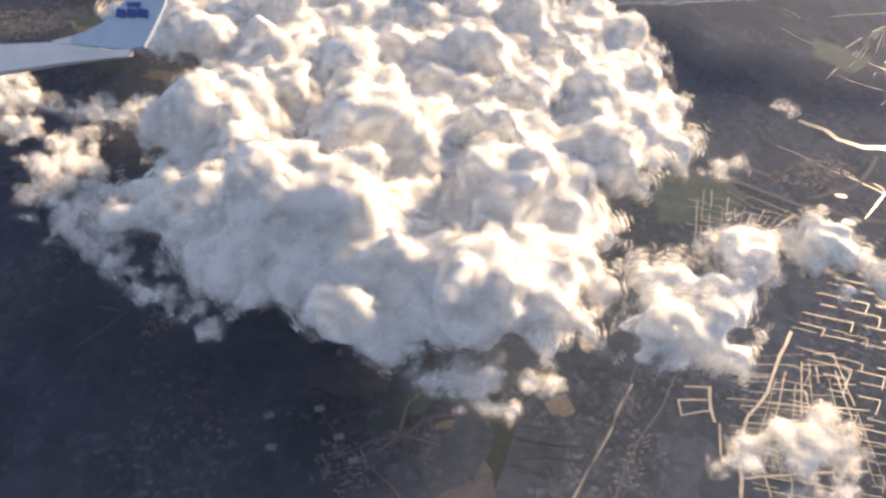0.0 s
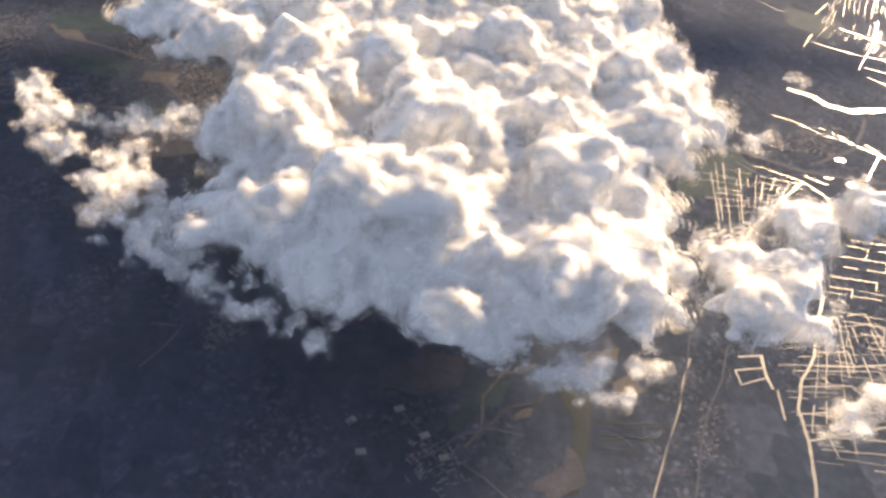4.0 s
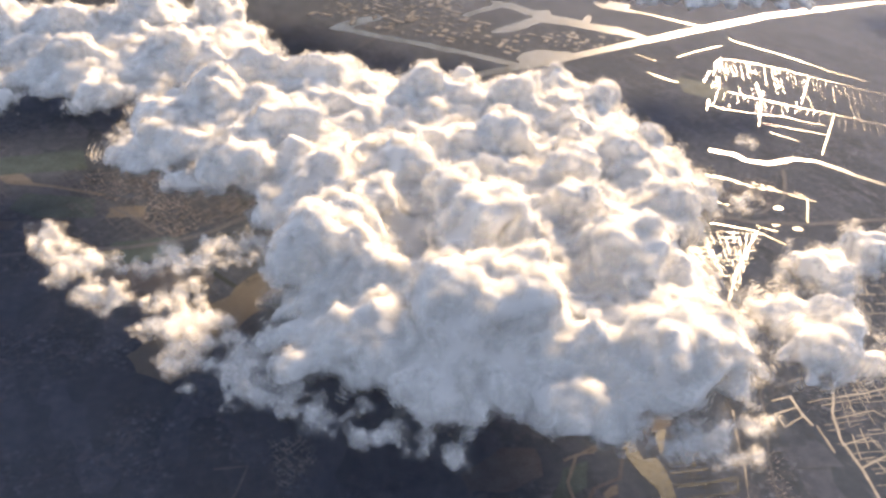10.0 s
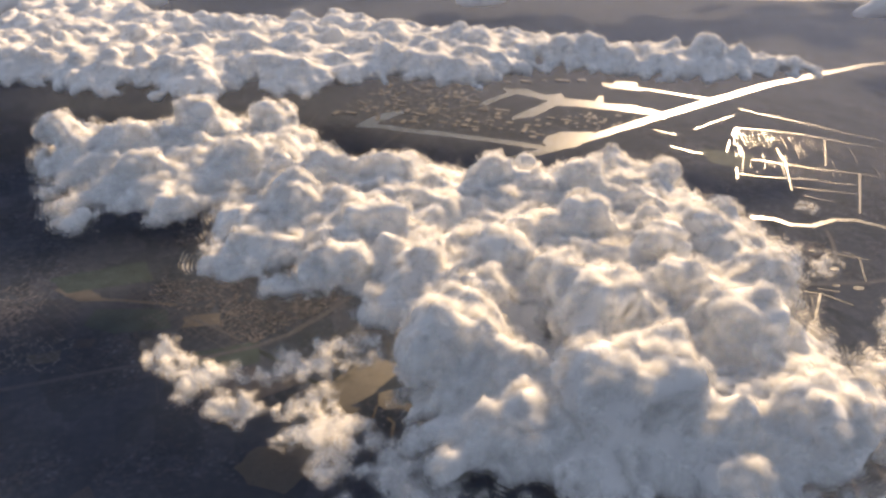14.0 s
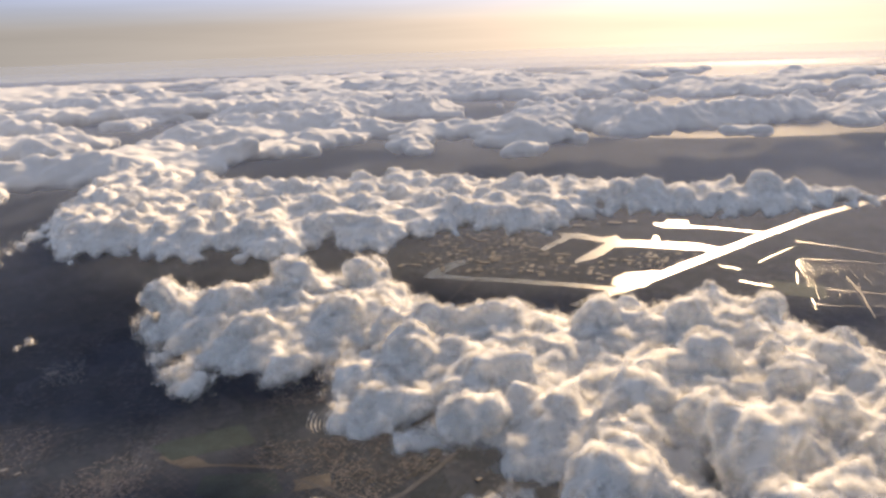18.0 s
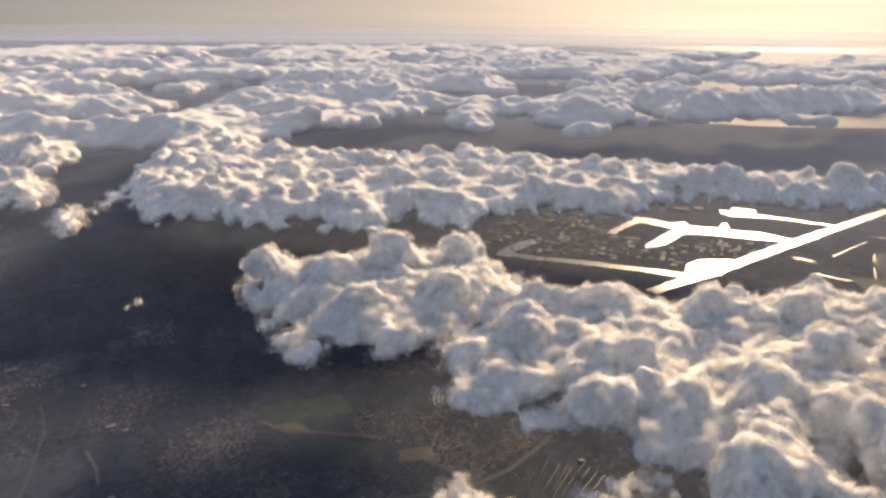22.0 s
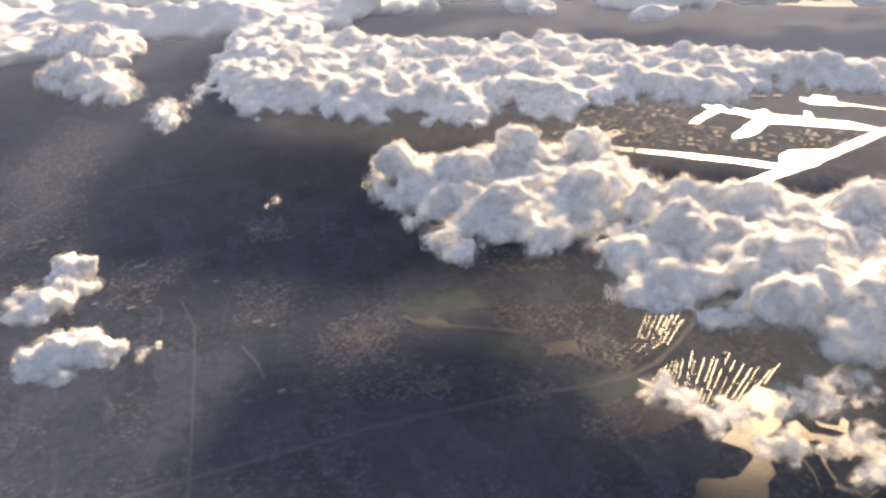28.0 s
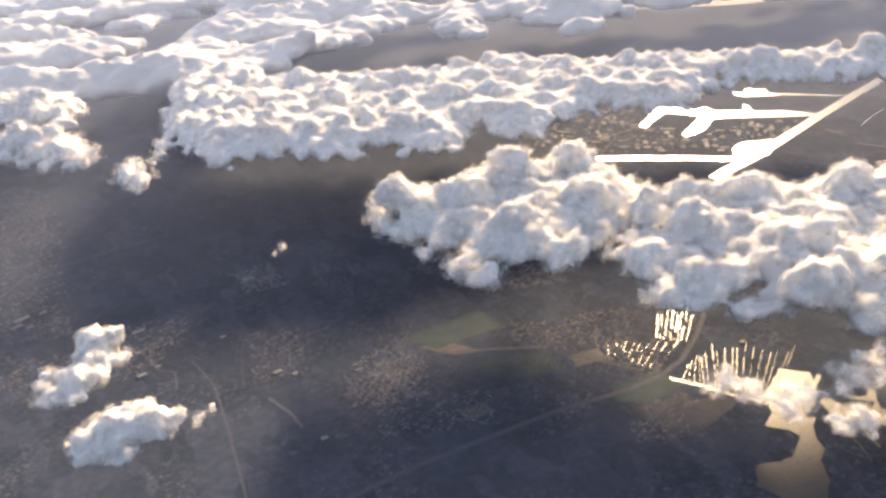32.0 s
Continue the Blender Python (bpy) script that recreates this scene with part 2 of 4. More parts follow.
ROOF = material("pale_roof", (0.15, 0.155, 0.175), rough=0.8, vary=0.2, size=4, spec=0.08)
WALL = material("shed_wall", (0.17, 0.175, 0.19), rough=0.8, vary=0.2, size=4, spec=0.08)
TILE = material("house_roof", (0.10, 0.098, 0.12), rough=0.85, vary=0.4, size=2, second=(0.20, 0.20, 0.235), spec=0.08)
PAINT = material("wing_paint", (0.62, 0.62, 0.63), rough=0.35, vary=0.06, size=0.3)
BLUE = material("winglet_blue", (0.36, 0.46, 0.58), rough=0.35, vary=0.06, size=0.2)
NAVY = material("marking_blue", (0.01, 0.06, 0.25), rough=0.4, vary=0.05, size=0.1)


# ---- helpers of this scene ----
def mesh_object(name, verts, faces, mat, parent=None, smooth=False):
    me = bpy.data.meshes.new(name)
    me.from_pydata([tuple(map(float, v)) for v in verts], [], [tuple(map(int, f)) for f in faces])
    if smooth:
        me.polygons.foreach_set("use_smooth", [True] * len(me.polygons))
    me.materials.append(mat)
    ob = new(name, me)
    ob.parent = parent
    return ob


def inside(poly, x, y):
    hit = False
    for (x0, y0), (x1, y1) in zip(poly, poly[1:] + poly[:1]):
        if (y0 > y) != (y1 > y) and x < (x1 - x0) * (y - y0) / (y1 - y0) + x0:
            hit = not hit
    return hit


def edge_distance(poly, x, y):
    best = 1e9
    for (x0, y0), (x1, y1) in zip(poly, poly[1:] + poly[:1]):
        dx, dy = x1 - x0, y1 - y0
        u = max(0, min(1, ((x - x0) * dx + (y - y0) * dy) / (dx * dx + dy * dy + 1e-9)))
        best = min(best, math.hypot(x - x0 - u * dx, y - y0 - u * dy))
    return best


# ---- ground ----
ground = mesh_object("ground", [(-7000, -3000, 0), (7000, -3000, 0), (7000, 9000, 0), (-7000, 9000, 0)], [(0, 1, 2, 3)], GROUND)
tagged(ground, "dark flat polder country with winter fields", "ground", kind="structure")


LAYER = [0]


def layered(z):
    """Each sheet lies a few millimetres over the one before."""
    LAYER[0] += 1
    return z + 0.0006 * LAYER[0]


def ribbon(name, pts, width, mat, z, label, category, ragged=0.0, every=6.0):
    """A strip along a line, with uneven banks."""
    z = layered(z)
    line = [Vector((x, y)) for x, y in pts]
    fine = []
    for p, q in zip(line, line[1:]):
        n = max(1, int((q - p).length / every))
        fine += [p.lerp(q, k / n) for k in range(n)]
    fine.append(line[-1])
    vs, fs = [], []
    for i, p in enumerate(fine):
        way = (fine[min(i + 1, len(fine) - 1)] - fine[max(i - 1, 0)]).normalized()
        side = Vector((-way.y, way.x))
        l, r = (width / 2 * (1 + ragged * noise.noise(Vector((p.x * 0.21, p.y * 0.21, k * 9.7)))) for k in (1, 2))
        bend = side * ragged * width * 0.5 * noise.noise(Vector((p.x * 0.09, p.y * 0.09, 3)))
        vs += [(*(p + side * l + bend), z), (*(p - side * r + bend), z)]
        if i:
            fs.append((2 * i - 2, 2 * i - 1, 2 * i + 1, 2 * i))
    ob = mesh_object(name, vs, fs, mat)
    return tagged(ob, label, category, kind="structure")


def patch(name, pts, mat, z, label, category, ragged=0.0):
    """A flat area with an uneven rim."""
    z = layered(z)
    rim = []
    for (x0, y0), (x1, y1) in zip(pts, pts[1:] + pts[:1]):
        n = max(1, int(math.hypot(x1 - x0, y1 - y0) / 5)) if ragged else 1
        for k in range(n):
            x, y = x0 + (x1 - x0) * k / n, y0 + (y1 - y0) * k / n
            dx, dy = (ragged * noise.noise(Vector((x * 0.15, y * 0.15, q))) for q in (2, 5))
            rim.append((x + dx, y + dy, z))
    bm = bmesh.new()
    f = bm.faces.new([bm.verts.new(v) for v in rim])
    f.normal_update()
    if f.normal.z < 0:
        f.normal_flip()
    bmesh.ops.triangulate(bm, faces=[f])
    me = bpy.data.meshes.new(name)
    bm.to_mesh(me)
    bm.free()
    me.materials.append(mat)
    return tagged(new(name, me), label, category, kind="structure")


# water: ship canal, docks, river, polder ditches
W, CANAL = 0.06, "canal with still water that mirrors the low sun"
ribbon("ship_canal", [(95, 648), (123, 660), (174, 678), (329, 747), (411, 782), (538, 835), (760, 900), (1100, 930)], 13, WATER, W, "broad straight ship canal glinting in low sun", "canal", 0.08, 20)
patch("dock_basin", [(168, 706), (188, 719), (224, 711), (216, 693), (183, 672), (160, 674), (158, 692)], WATER, W + 0.01, "dock basin beside the ship canal", "water", 2)
ribbon("side_canal", [(7, 790), (35, 765), (66, 745), (112, 712), (154, 676), (165, 675)], 13, WATER, W + 0.02, "side canal along the industrial quays", "canal", 0.15)
patch("harbour_basin", [(200, 893), (224, 881), (239, 851), (259, 854), (253, 834), (282, 815), (297, 835), (303, 832), (287, 806), (318, 787), (332, 758), (322, 749), (290, 772), (266, 789), (251, 799), (229, 807), (190, 776), (160, 769), (167, 781), (211, 814), (229, 828), (215, 852), (206, 864), (174, 843), (153, 826), (146, 832), (163, 847), (196, 872)], WATER, W + 0.015,
      "forked harbour basin shining white with sun glint", "water", 2)
ribbon("upper_basin", [(333, 887), (379, 839), (421, 792)], 5, WATER, W + 0.012, "narrow upper harbour basin", "water", 0.2)
patch("upper_dock", [(333, 890), (340, 878), (355, 895), (376, 878), (360, 857), (369, 850), (363, 844), (330, 863), (327, 880)], WATER, W + 0.016, "small upper dock", "water", 1)
ribbon("west_basin", [(58, 826), (39, 815), (12, 796), (2, 780)], 16, WATER, W + 0.014, "curved end of the industrial canal", "water", 0.3)
L1 = [(276, 652), (288, 630), (310, 618), (331, 600), (351, 582), (371, 565), (399, 543), (422, 525), (470, 488)]
L2 = [(360, 670), (379, 688), (409, 671), (430, 654), (445, 635), (459, 619), (484, 591), (530, 548)]
L3 = [(291, 572), (304, 561), (325, 550), (349, 542), (360, 529), (375, 521)]
for pts, w in ((L1, 4.2), (L2, 3.4), (L3, 3.0), ([(345, 653), (315, 618)], 3), ([(317, 606), (283, 559)], 2.6), ([(376, 621), (356, 585), (312, 525)], 3), ([(443, 631), (387, 568)], 2.6),
               ([(402, 543), (363, 502), (331, 469)], 4), ([(363, 502), (348, 512), (331, 522), (319, 530)], 2.6), ([(313, 513), (328, 494)], 2),
               ([(214, 447), (225, 441), (240, 425), (252, 419), (262, 409), (272, 400)], 3), ([(182, 423), (192, 414), (205, 403)], 2.4),
               ([(429, 748), (445, 717), (453, 705), (466, 680), (479, 648), (501, 616)], 4), ([(290, 703), (301, 682)], 3), ([(333, 694), (365, 710), (405, 727)], 3),
               ([(241, 433), (255, 421)], 2), ([(264, 416), (269, 408)], 2), ([(324, 615), (293, 574)], 2.6), ([(245, 375), (269, 406)], 3)):
    ribbon("polder_canal", pts, w * 0.32, WATER, W, CANAL, "canal", 0.35)
ribbon("river", [(240, 486), (256, 477), (260, 466), (275, 459), (301, 464), (317, 459), (327, 445), (333, 432), (343, 420), (372, 395)], 5, WATER, W, "winding river bright with sun glint", "river", 0.3)
ribbon("drain", [(92, 228), (85, 215), (79, 200), (68, 180), (58, 160), (48, 138)], 0.7, GLINT_DITCH, W, "long drain beside a farm track", "canal", 0.35, 3)
ribbon("winding_ditch", [(172, 272), (159, 250), (150, 232), (138, 217), (130, 202), (128, 187), (122, 166), (114, 145)], 1.3, GLINT_DITCH, W, "winding ditch through wet meadows", "canal", 0.5, 3)
for pts, w in (([(125, 231), (123, 220), (123, 212)], 1.7), ([(114, 230), (126, 231)], 1), ([(110, 222), (124, 224)], 0.9), ([(110, 222), (110, 214), (122, 218)], 0.9), ([(125, 212), (122, 196)], 1.1),
               ([(127, 186), (141, 189), (155, 192), (180, 196)], 1.2), ([(137, 188), (137, 179)], 0.8), ([(128, 199), (145, 201), (144, 194)], 0.9), ([(137, 214), (159, 215), (163, 208)], 0.9),
               ([(147, 226), (163, 226), (185, 228)], 1), ([(140, 240), (153, 241)], 0.9), ([(150, 234), (167, 235), (166, 227)], 0.9), ([(148, 221), (150, 216)], 0.8), ([(44, 200), (61, 199)], 1.3),
               ([(43, 193), (57, 192), (71, 193), (67, 186)], 1.4), ([(43, 184), (55, 186), (67, 186)], 1.2), ([(54, 184), (56, 177)], 1.4), ([(58, 206), (56, 201)], 1.4), ([(67, 218), (71, 215), (65, 207)], 1.5)):
    ribbon("meadow_ditch", pts, w * (0.75 if pts[0][0] > 100 else 0.5), GLINT_DITCH if pts[0][0] > 100 else WATER, W + 0.01, "narrow water-filled meadow ditch", "ditch", 0.5, 3)
patch("pond_arm", [(32, 221), (37, 219), (37, 210), (43, 209), (42, 196), (37, 177), (30, 160), (25, 160), (35, 194), (31, 202), (30, 215)], WATER, W, "long pale pond between the meadows", "pond", 1.2)
patch("pond", [(50, 226), (55, 223), (45, 209), (47, 218)], WATER, W, "small pond", "pond", 0.6)
for pts, w in (([(150, 394), (157, 390), (183, 382), (203, 370), (212, 352)], 2.6), ([(140, 305), (164, 333), (184, 352), (203, 370)], 4.0), ([(206, 376), (217, 368)], 2.4), ([(154, 377), (131, 308)], 1.4)):
    ribbon("polder_canal", pts, w * 0.32, WATER, W, CANAL, "canal", 0.35)
for x, y in ((222, 377), (233, 369), (238, 396)):
    patch("round_pond", [(x + 4 * math.cos(q), y + 2.6 * math.sin(q)) for q in np.arange(0, 6.2, 0.7)], WATER, W, "small round pond at the motorway junction", "pond", 0.5)
ribbon("dike_canal", [(-149, 405), (-136, 387), (-126, 369), (-114, 353)], 3.0, WATER, W, "canal below the dike", "canal", 0.15, 3)
patch("lake", [(-120, 352), (-114, 344), (-105, 337), (-113, 333), (-122, 318), (-130, 313), (-137, 299), (-150, 290), (-163, 300), (-168, 312), (-158, 324), (-148, 321), (-139, 320), (-129, 326), (-124, 330), (-125, 337), (-131, 343), (-132, 345)],
      SILT, W, "shallow lake with ragged wooded shores", "lake", 2)
patch("upper_lake", [(-89, 380), (-77, 369), (-96, 347), (-113, 340), (-121, 352), (-119, 358), (-109, 368)], SILT, W, "shallow reed-edged lake under thin cloud", "lake", 1.2)
patch("reed_pool", [(-94, 347), (-87, 348), (-87, 338), (-81, 335), (-76, 330), (-70, 333), (-79, 341), (-78, 345), (-73, 340), (-69, 339), (-63, 344), (-62, 340), (-68, 334), (-72, 328), (-66, 320), (-60, 315), (-54, 302), (-64, 297), (-74, 305), (-70, 313), (-77, 318), (-83, 315), (-82, 325), (-87, 332), (-95, 333), (-97, 338)],
      SILT, W, "branched pool among dark reed islands", "lake", 0.6)
for pts, w in (([(-92, 353), (-83, 360), (-75, 365)], 2.2), ([(-97, 338), (-102, 328), (-105, 312), (-110, 301)], 0.7), ([(-95, 327), (-93, 322), (-96, 315), (-98, 306)], 1.3), ([(-90, 306), (-90, 300)], 1.0), ([(-94, 298), (-94, 292), (-86, 295), (-84, 295)], 1.2), ([(-82, 290), (-77, 293)], 1.2)):
    ribbon("reed_ditch", pts, w, SILT, W, "short ditch among reeds", "ditch", 0.5, 3)


# parallel ditches between two lines; too many to tell apart
def along(line, u):
    pts = [Vector(p) for p in line]
    lens = [(q - p).length for p, q in zip(pts, pts[1:])]
    s = u * sum(lens)
    for p, q, l in zip(pts, pts[1:], lens):
        if s <= l:
            return p.lerp(q, s / l)
        s -= l
    return pts[-1]


def ditches(one, two, count, width, label, breaks=0.4, seed=1, links=0.3):
    width *= 0.5
    r = random.Random(seed)
    W = layered(0.2)
    vs, fs = [], []
    for k in range(count):
        u = (k + r.uniform(0.2, 0.8)) / count
        p, q = along(one, u), along(two, min(1, max(0, u + r.uniform(-0.015, 0.015))))
        v0 = r.uniform(0, 0.25)
        while v0 < 0.97:
            v1 = min(1, v0 + r.uniform(0.12, 0.6))
            n = max(2, int((q - p).length * (v1 - v0) / 3))
            side = (q - p).normalized()
            side = Vector((-side.y, side.x))
            w = width * r.uniform(0.5, 1.3)
            for i in range(n + 1):
                c = p.lerp(q, v0 + (v1 - v0) * i / n)
                c = c + side * width * 0.9 * noise.noise(Vector((c.x * 0.12, c.y * 0.12, k)))
                h = w * 0.5 * (1 + 0.5 * noise.noise(Vector((c.x * 0.4, c.y * 0.4, 7))))
                vs += [(*(c + side * h), W), (*(c - side * h), W)]
                if i:
                    a = len(vs)
                    fs.append((a - 4, a - 3, a - 1, a - 2))
            if r.random() < links and k + 1 < count:
                c = p.lerp(q, v1)
                o = along(one, (k + 1.5) / count).lerp(along(two, (k + 1.5) / count), v1)
                sd = (o - c).normalized() * w * 0.4
                sd = Vector((-sd.y, sd.x))
                a = len(vs)
                vs += [(*(c + sd), W + 0.01), (*(c - sd), W + 0.01), (*(o - sd), W + 0.01), (*(o + sd), W + 0.01)]
                fs.append((a, a + 1, a + 2, a + 3))
            v0 = v1 + r.uniform(0.03, breaks)
    return tagged(mesh_object("ditches", vs, fs, GLINT_DITCH if "wet meadow" in label else WATER), label, "ditch", kind="stuff")


def reach(p, way, line):
    """How far from p along way the line lies, or None."""
    best = None
    for (x0, y0), (x1, y1) in zip(line, line[1:]):
        ex, ey = x1 - x0, y1 - y0
        det = way.x * ey - way.y * ex
        if abs(det) > 1e-6:
            s, u = ((x0 - p.x) * ey - (y0 - p.y) * ex) / det, ((x0 - p.x) * way.y - (y0 - p.y) * way.x) / det
            if 0 <= u <= 1 and s > 2 and (best is None or s < best):
                best = s
    return best


def comb(one, other, way, count):
    """Feet and heads of parallel ditches that run from one line to another."""
    heads, feet = [], []
    for k in range(count):
        p = along(one, (k + 0.5) / count)
        s = reach(p, way, other)
        if s:
            heads.append(tuple(p))
            feet.append(tuple(p + way * s))
    return heads, feet


SLOPE = Vector((-0.62, -0.785))
heads, feet = comb(L2, L1, SLOPE, 40)
ditches(heads, feet, 44, 0.6, "rows of straight ditches between strips of meadow", 0.9, 2, 0.04)
heads, feet = comb(L1, L3 + [(420, 480)], SLOPE, 40)
ditches(heads, feet, 28, 0.55, "rows of straight ditches between strips of meadow", 1.2, 3, 0.04)
ditches([(150, 392), (183, 382), (203, 370)], [(131, 308), (150, 312), (166, 330)], 12, 0.75, "grid of ditches in wet meadow", 0.2, 5)
ditches([(131, 330), (145, 385)], [(175, 335), (205, 368)], 8, 0.7, "grid of ditches in wet meadow", 0.2, 6)
ditches([(128, 250), (120, 175)], [(190, 262), (196, 160)], 17, 0.8, "cross ditches in wet meadow", 0.5, 7)
ditches([(95, 228), (72, 172)], [(122, 222), (112, 165)], 8, 0.45, "thin cross ditches between field tracks", 1.6, 8)
ditches([(45, 222), (38, 175)], [(84, 216), (66, 172)], 9, 0.6, "thin cross ditches between field tracks", 0.9, 9)
ditches([(-129, 409), (-104, 422), (-83, 415), (-60, 392)], [(-143, 398), (-130, 383), (-121, 370), (-112, 357)], 18, 0.95, "parallel bright ditches between strips of meadow", 0.12, 10)
ditches([(-103, 473), (-84, 456)], [(-127, 442), (-112, 429)], 8, 1.1, "short canals between rows of houses", 0.2, 11)
ditches([(-156, 454), (-116, 431)], [(-164, 440), (-146, 412)], 9, 0.8, "short canals between rows of houses", 0.5, 12)
ditches([(215, 328), (183, 292), (170, 274), (158, 251), (139, 221), (132, 197), (126, 176)], [(250, 322), (234, 286), (224, 262), (212, 240), (198, 218), (186, 196), (176, 174)], 19, 1.0, "cross ditches in wet meadow", 0.12, 14, 0.5)
ditches([(160, 250), (190, 262)], [(128, 190), (190, 190)], 9, 0.9, "long ditches in wet meadow", 0.3, 13)

patch("sea", [(430, 1950), (560, 1720), (860, 1500), (1200, 1380), (4800, 1600), (4800, 5200), (200, 5200), (300, 2500)], SEA, W, "open sea shining with low sun far off", "sea", 0)

# roads and tracks
R, MOTOR = 0.12, "grey motorway across flat country"
ribbon("motorway", [(-40, 500), (-70, 465), (-87, 446), (-106, 430), (-129, 414), (-148, 407), (-173, 404), (-196, 405), (-219, 406), (-300, 400), (-420, 380)], 3.4, ASPHALT, R, MOTOR, "road", 0, 8)
ribbon("motorway", [(100, 415), (146, 406), (179, 397), (207, 381), (246, 373), (300, 372), (420, 365)], 3.6, ASPHALT, R, MOTOR, "road", 0, 8)
for pts, w, mat in (([(168, 387), (180, 373)], 1.8, TRACK), ([(220, 390), (252, 409), (270, 433), (280, 449)], 2.6, ASPHALT), ([(119, 242), (111, 235), (102, 216), (91, 200), (84, 186), (78, 171), (66, 140)], 0.8, TRACK),
                    ([(96, 242), (86, 215), (72, 188), (64, 170)], 0.7, TRACK), ([(-183, 450), (-169, 435), (-155, 415)], 2, TRACK), ([(-229, 484), (-198, 469), (-188, 465)], 1.8, TRACK),
                    ([(-390, 564), (-381, 525), (-381, 486), (-382, 423), (-384, 360)], 1.6, ASPHALT), ([(-349, 516), (-335, 526), (-329, 555), (-300, 560)], 1.6, TRACK), ([(-286, 498), (-283, 459), (-274, 456)], 2, TRACK),
                    ([(-560, 700), (-527, 715), (-494, 766), (-450, 781), (-380, 800)], 2.4, ASPHALT), ([(-9, 180), (-2, 188), (0, 204), (9, 216), (24, 222)], 1.2, SAND),
                    ([(-5, 183), (9, 199), (22, 202), (31, 216)], 1.4, SOIL), ([(-22, 176), (-11, 185), (1, 189), (14, 186)], 1.0, TRACK), ([(3, 215), (10, 217), (17, 217), (24, 222)], 1.2, SAND),
                    ([(-34, 198), (-21, 181), (-3, 167), (12, 150)], 0.8, TRACK), ([(-134, 238), (-121, 237), (-126, 225), (-133, 214)], 1.0, TRACK), ([(-400, 622), (-404, 601), (-412, 594), (-414, 577), (-410, 561), (-401, 554), (-402, 533)], 1.6, TRACK), ([(-282, 502), (-283, 478), (-282, 463)], 1.6, TRACK), ([(-309, 498), (-308, 479), (-309, 471)], 1.6, TRACK), ([(-355, 497), (-347, 476), (-344, 459)], 1.8, TRACK), ([(-247, 492), (-234, 485), (-216, 479), (-187, 465)], 2.4, SAND), ([(-60, 640), (40, 760), (120, 830)], 2.2, ASPHALT), ([(-10, 850), (120, 800), (170, 740)], 1.8, ASPHALT)):
    ribbon("field_road" if mat is not ASPHALT else "road", pts, w, mat, R, {"asphalt": "grey asphalt road", "track": "pale unpaved farm track", "sand": "pale sandy path on the golf course", "soil": "brown curved path"}[mat.name] + " over dark land", "road", 0.25)

# fields, sand and grass
for pts, mat, label in (([(-257, 504), (-244, 512), (-229, 486), (-220, 480), (-243, 485)], SAND, "bare sandy building site"), ([(-232, 473), (-193, 462), (-191, 439), (-221, 442), (-238, 455)], GRASS, "dark green open field"),
                        ([(-171, 379), (-132, 377), (-128, 367), (-162, 356), (-180, 362)], SOIL, "brown allotments beside the canal"), ([(-184, 450), (-162, 450), (-165, 435), (-185, 438)], SAND, "pale cleared ground beside houses"),
                        ([(-264, 431), (-248, 432), (-248, 421), (-263, 422)], SAND, "small yellowish field"), ([(42, 227), (62, 233), (59, 225), (45, 221)], SAND, "pale sandy patch in the meadows"),
                        ([(54, 213), (63, 218), (67, 209), (57, 205)], SAND, "pale sandy patch in the meadows"), ([(18, 167), (33, 176), (32, 164), (19, 157)], SOIL, "brown bare field corner"),
                        ([(126, 399), (169, 408), (179, 381), (157, 354), (122, 347)], GRASS, "large green meadow by the motorway"), ([(300, 640), (340, 610), (310, 575), (285, 600)], GRASS, "green polder meadow"), ([(-250, 305), (-228, 318), (-215, 290), (-240, 285)], SOIL, "brown bare field"),
                        ([(-179, 389), (-150, 387), (-149, 376), (-180, 376)], SOIL, "brown plots beside the lake"), ([(-179, 411), (-145, 412), (-148, 391), (-173, 388), (-186, 398)], GRASS, "dull green meadow inside the motorway bend"), ([(-258, 432), (-249, 427), (-251, 421), (-258, 424)], SAND, "small pale yellow plot among houses"), ([(-240, 441), (-230, 439), (-233, 431), (-242, 433)], SOIL, "reddish brown plot among houses"), ([(-40, 216), (-20, 227), (-6, 224), (-8, 210), (-23, 204), (-40, 208)], SOIL, "brown heath beside the golf course"), ([(-15, 193), (-6, 202), (1, 211), (13, 213), (7, 201), (-4, 195), (-10, 186)], GRASS, "green fairway of the golf course"), ([(30, 182), (33, 177), (35, 165), (30, 162), (14, 162), (16, 166), (26, 171)], SOIL, "tan bare ground by the golf course"), ([(12, 196), (16, 199), (19, 199), (17, 195), (12, 193)], SAND, "pale bunker on the golf course"),
                        ([(-262, 520), (-205, 530), (-200, 500), (-250, 498)], GRASS, "dark green field")):
    patch("field", pts, mat, 0.03 if "golf" not in label else 0.02, label, "field", 1.5)


# ---- woods and houses ----
def clumps(areas, label, seed, low=0.5, high=1.3):
    """Tree crowns as uneven low mounds on the ground, joined."""
    r = random.Random(seed)
    base = bmesh.new()
    bmesh.ops.create_icosphere(base, subdivisions=1, radius=1)
    co = [v.co.copy() for v in base.verts]
    fa = [[v.index for v in f.verts] for f in base.faces]
    base.free()
    vs, fs = [], []
    for (x0, y0, x1, y1), n in areas:
        for _ in range(n):
            x, y = r.uniform(x0, x1), r.uniform(y0, y1)
            if noise.noise(Vector((x, y, seed)) * 0.045) < 0.06:
                continue
            s = r.uniform(low, high)
            a = len(vs)
            vs += [(x + c.x * s * r.uniform(0.7, 1.3), y + c.y * s * r.uniform(0.7, 1.3), max(0, c.z * s * r.uniform(0.4, 0.9))) for c in co]
            fs += [[a + i for i in f] for f in fa]
    return tagged(mesh_object("woodland", vs, fs, WOOD), label, "trees", kind="stuff")


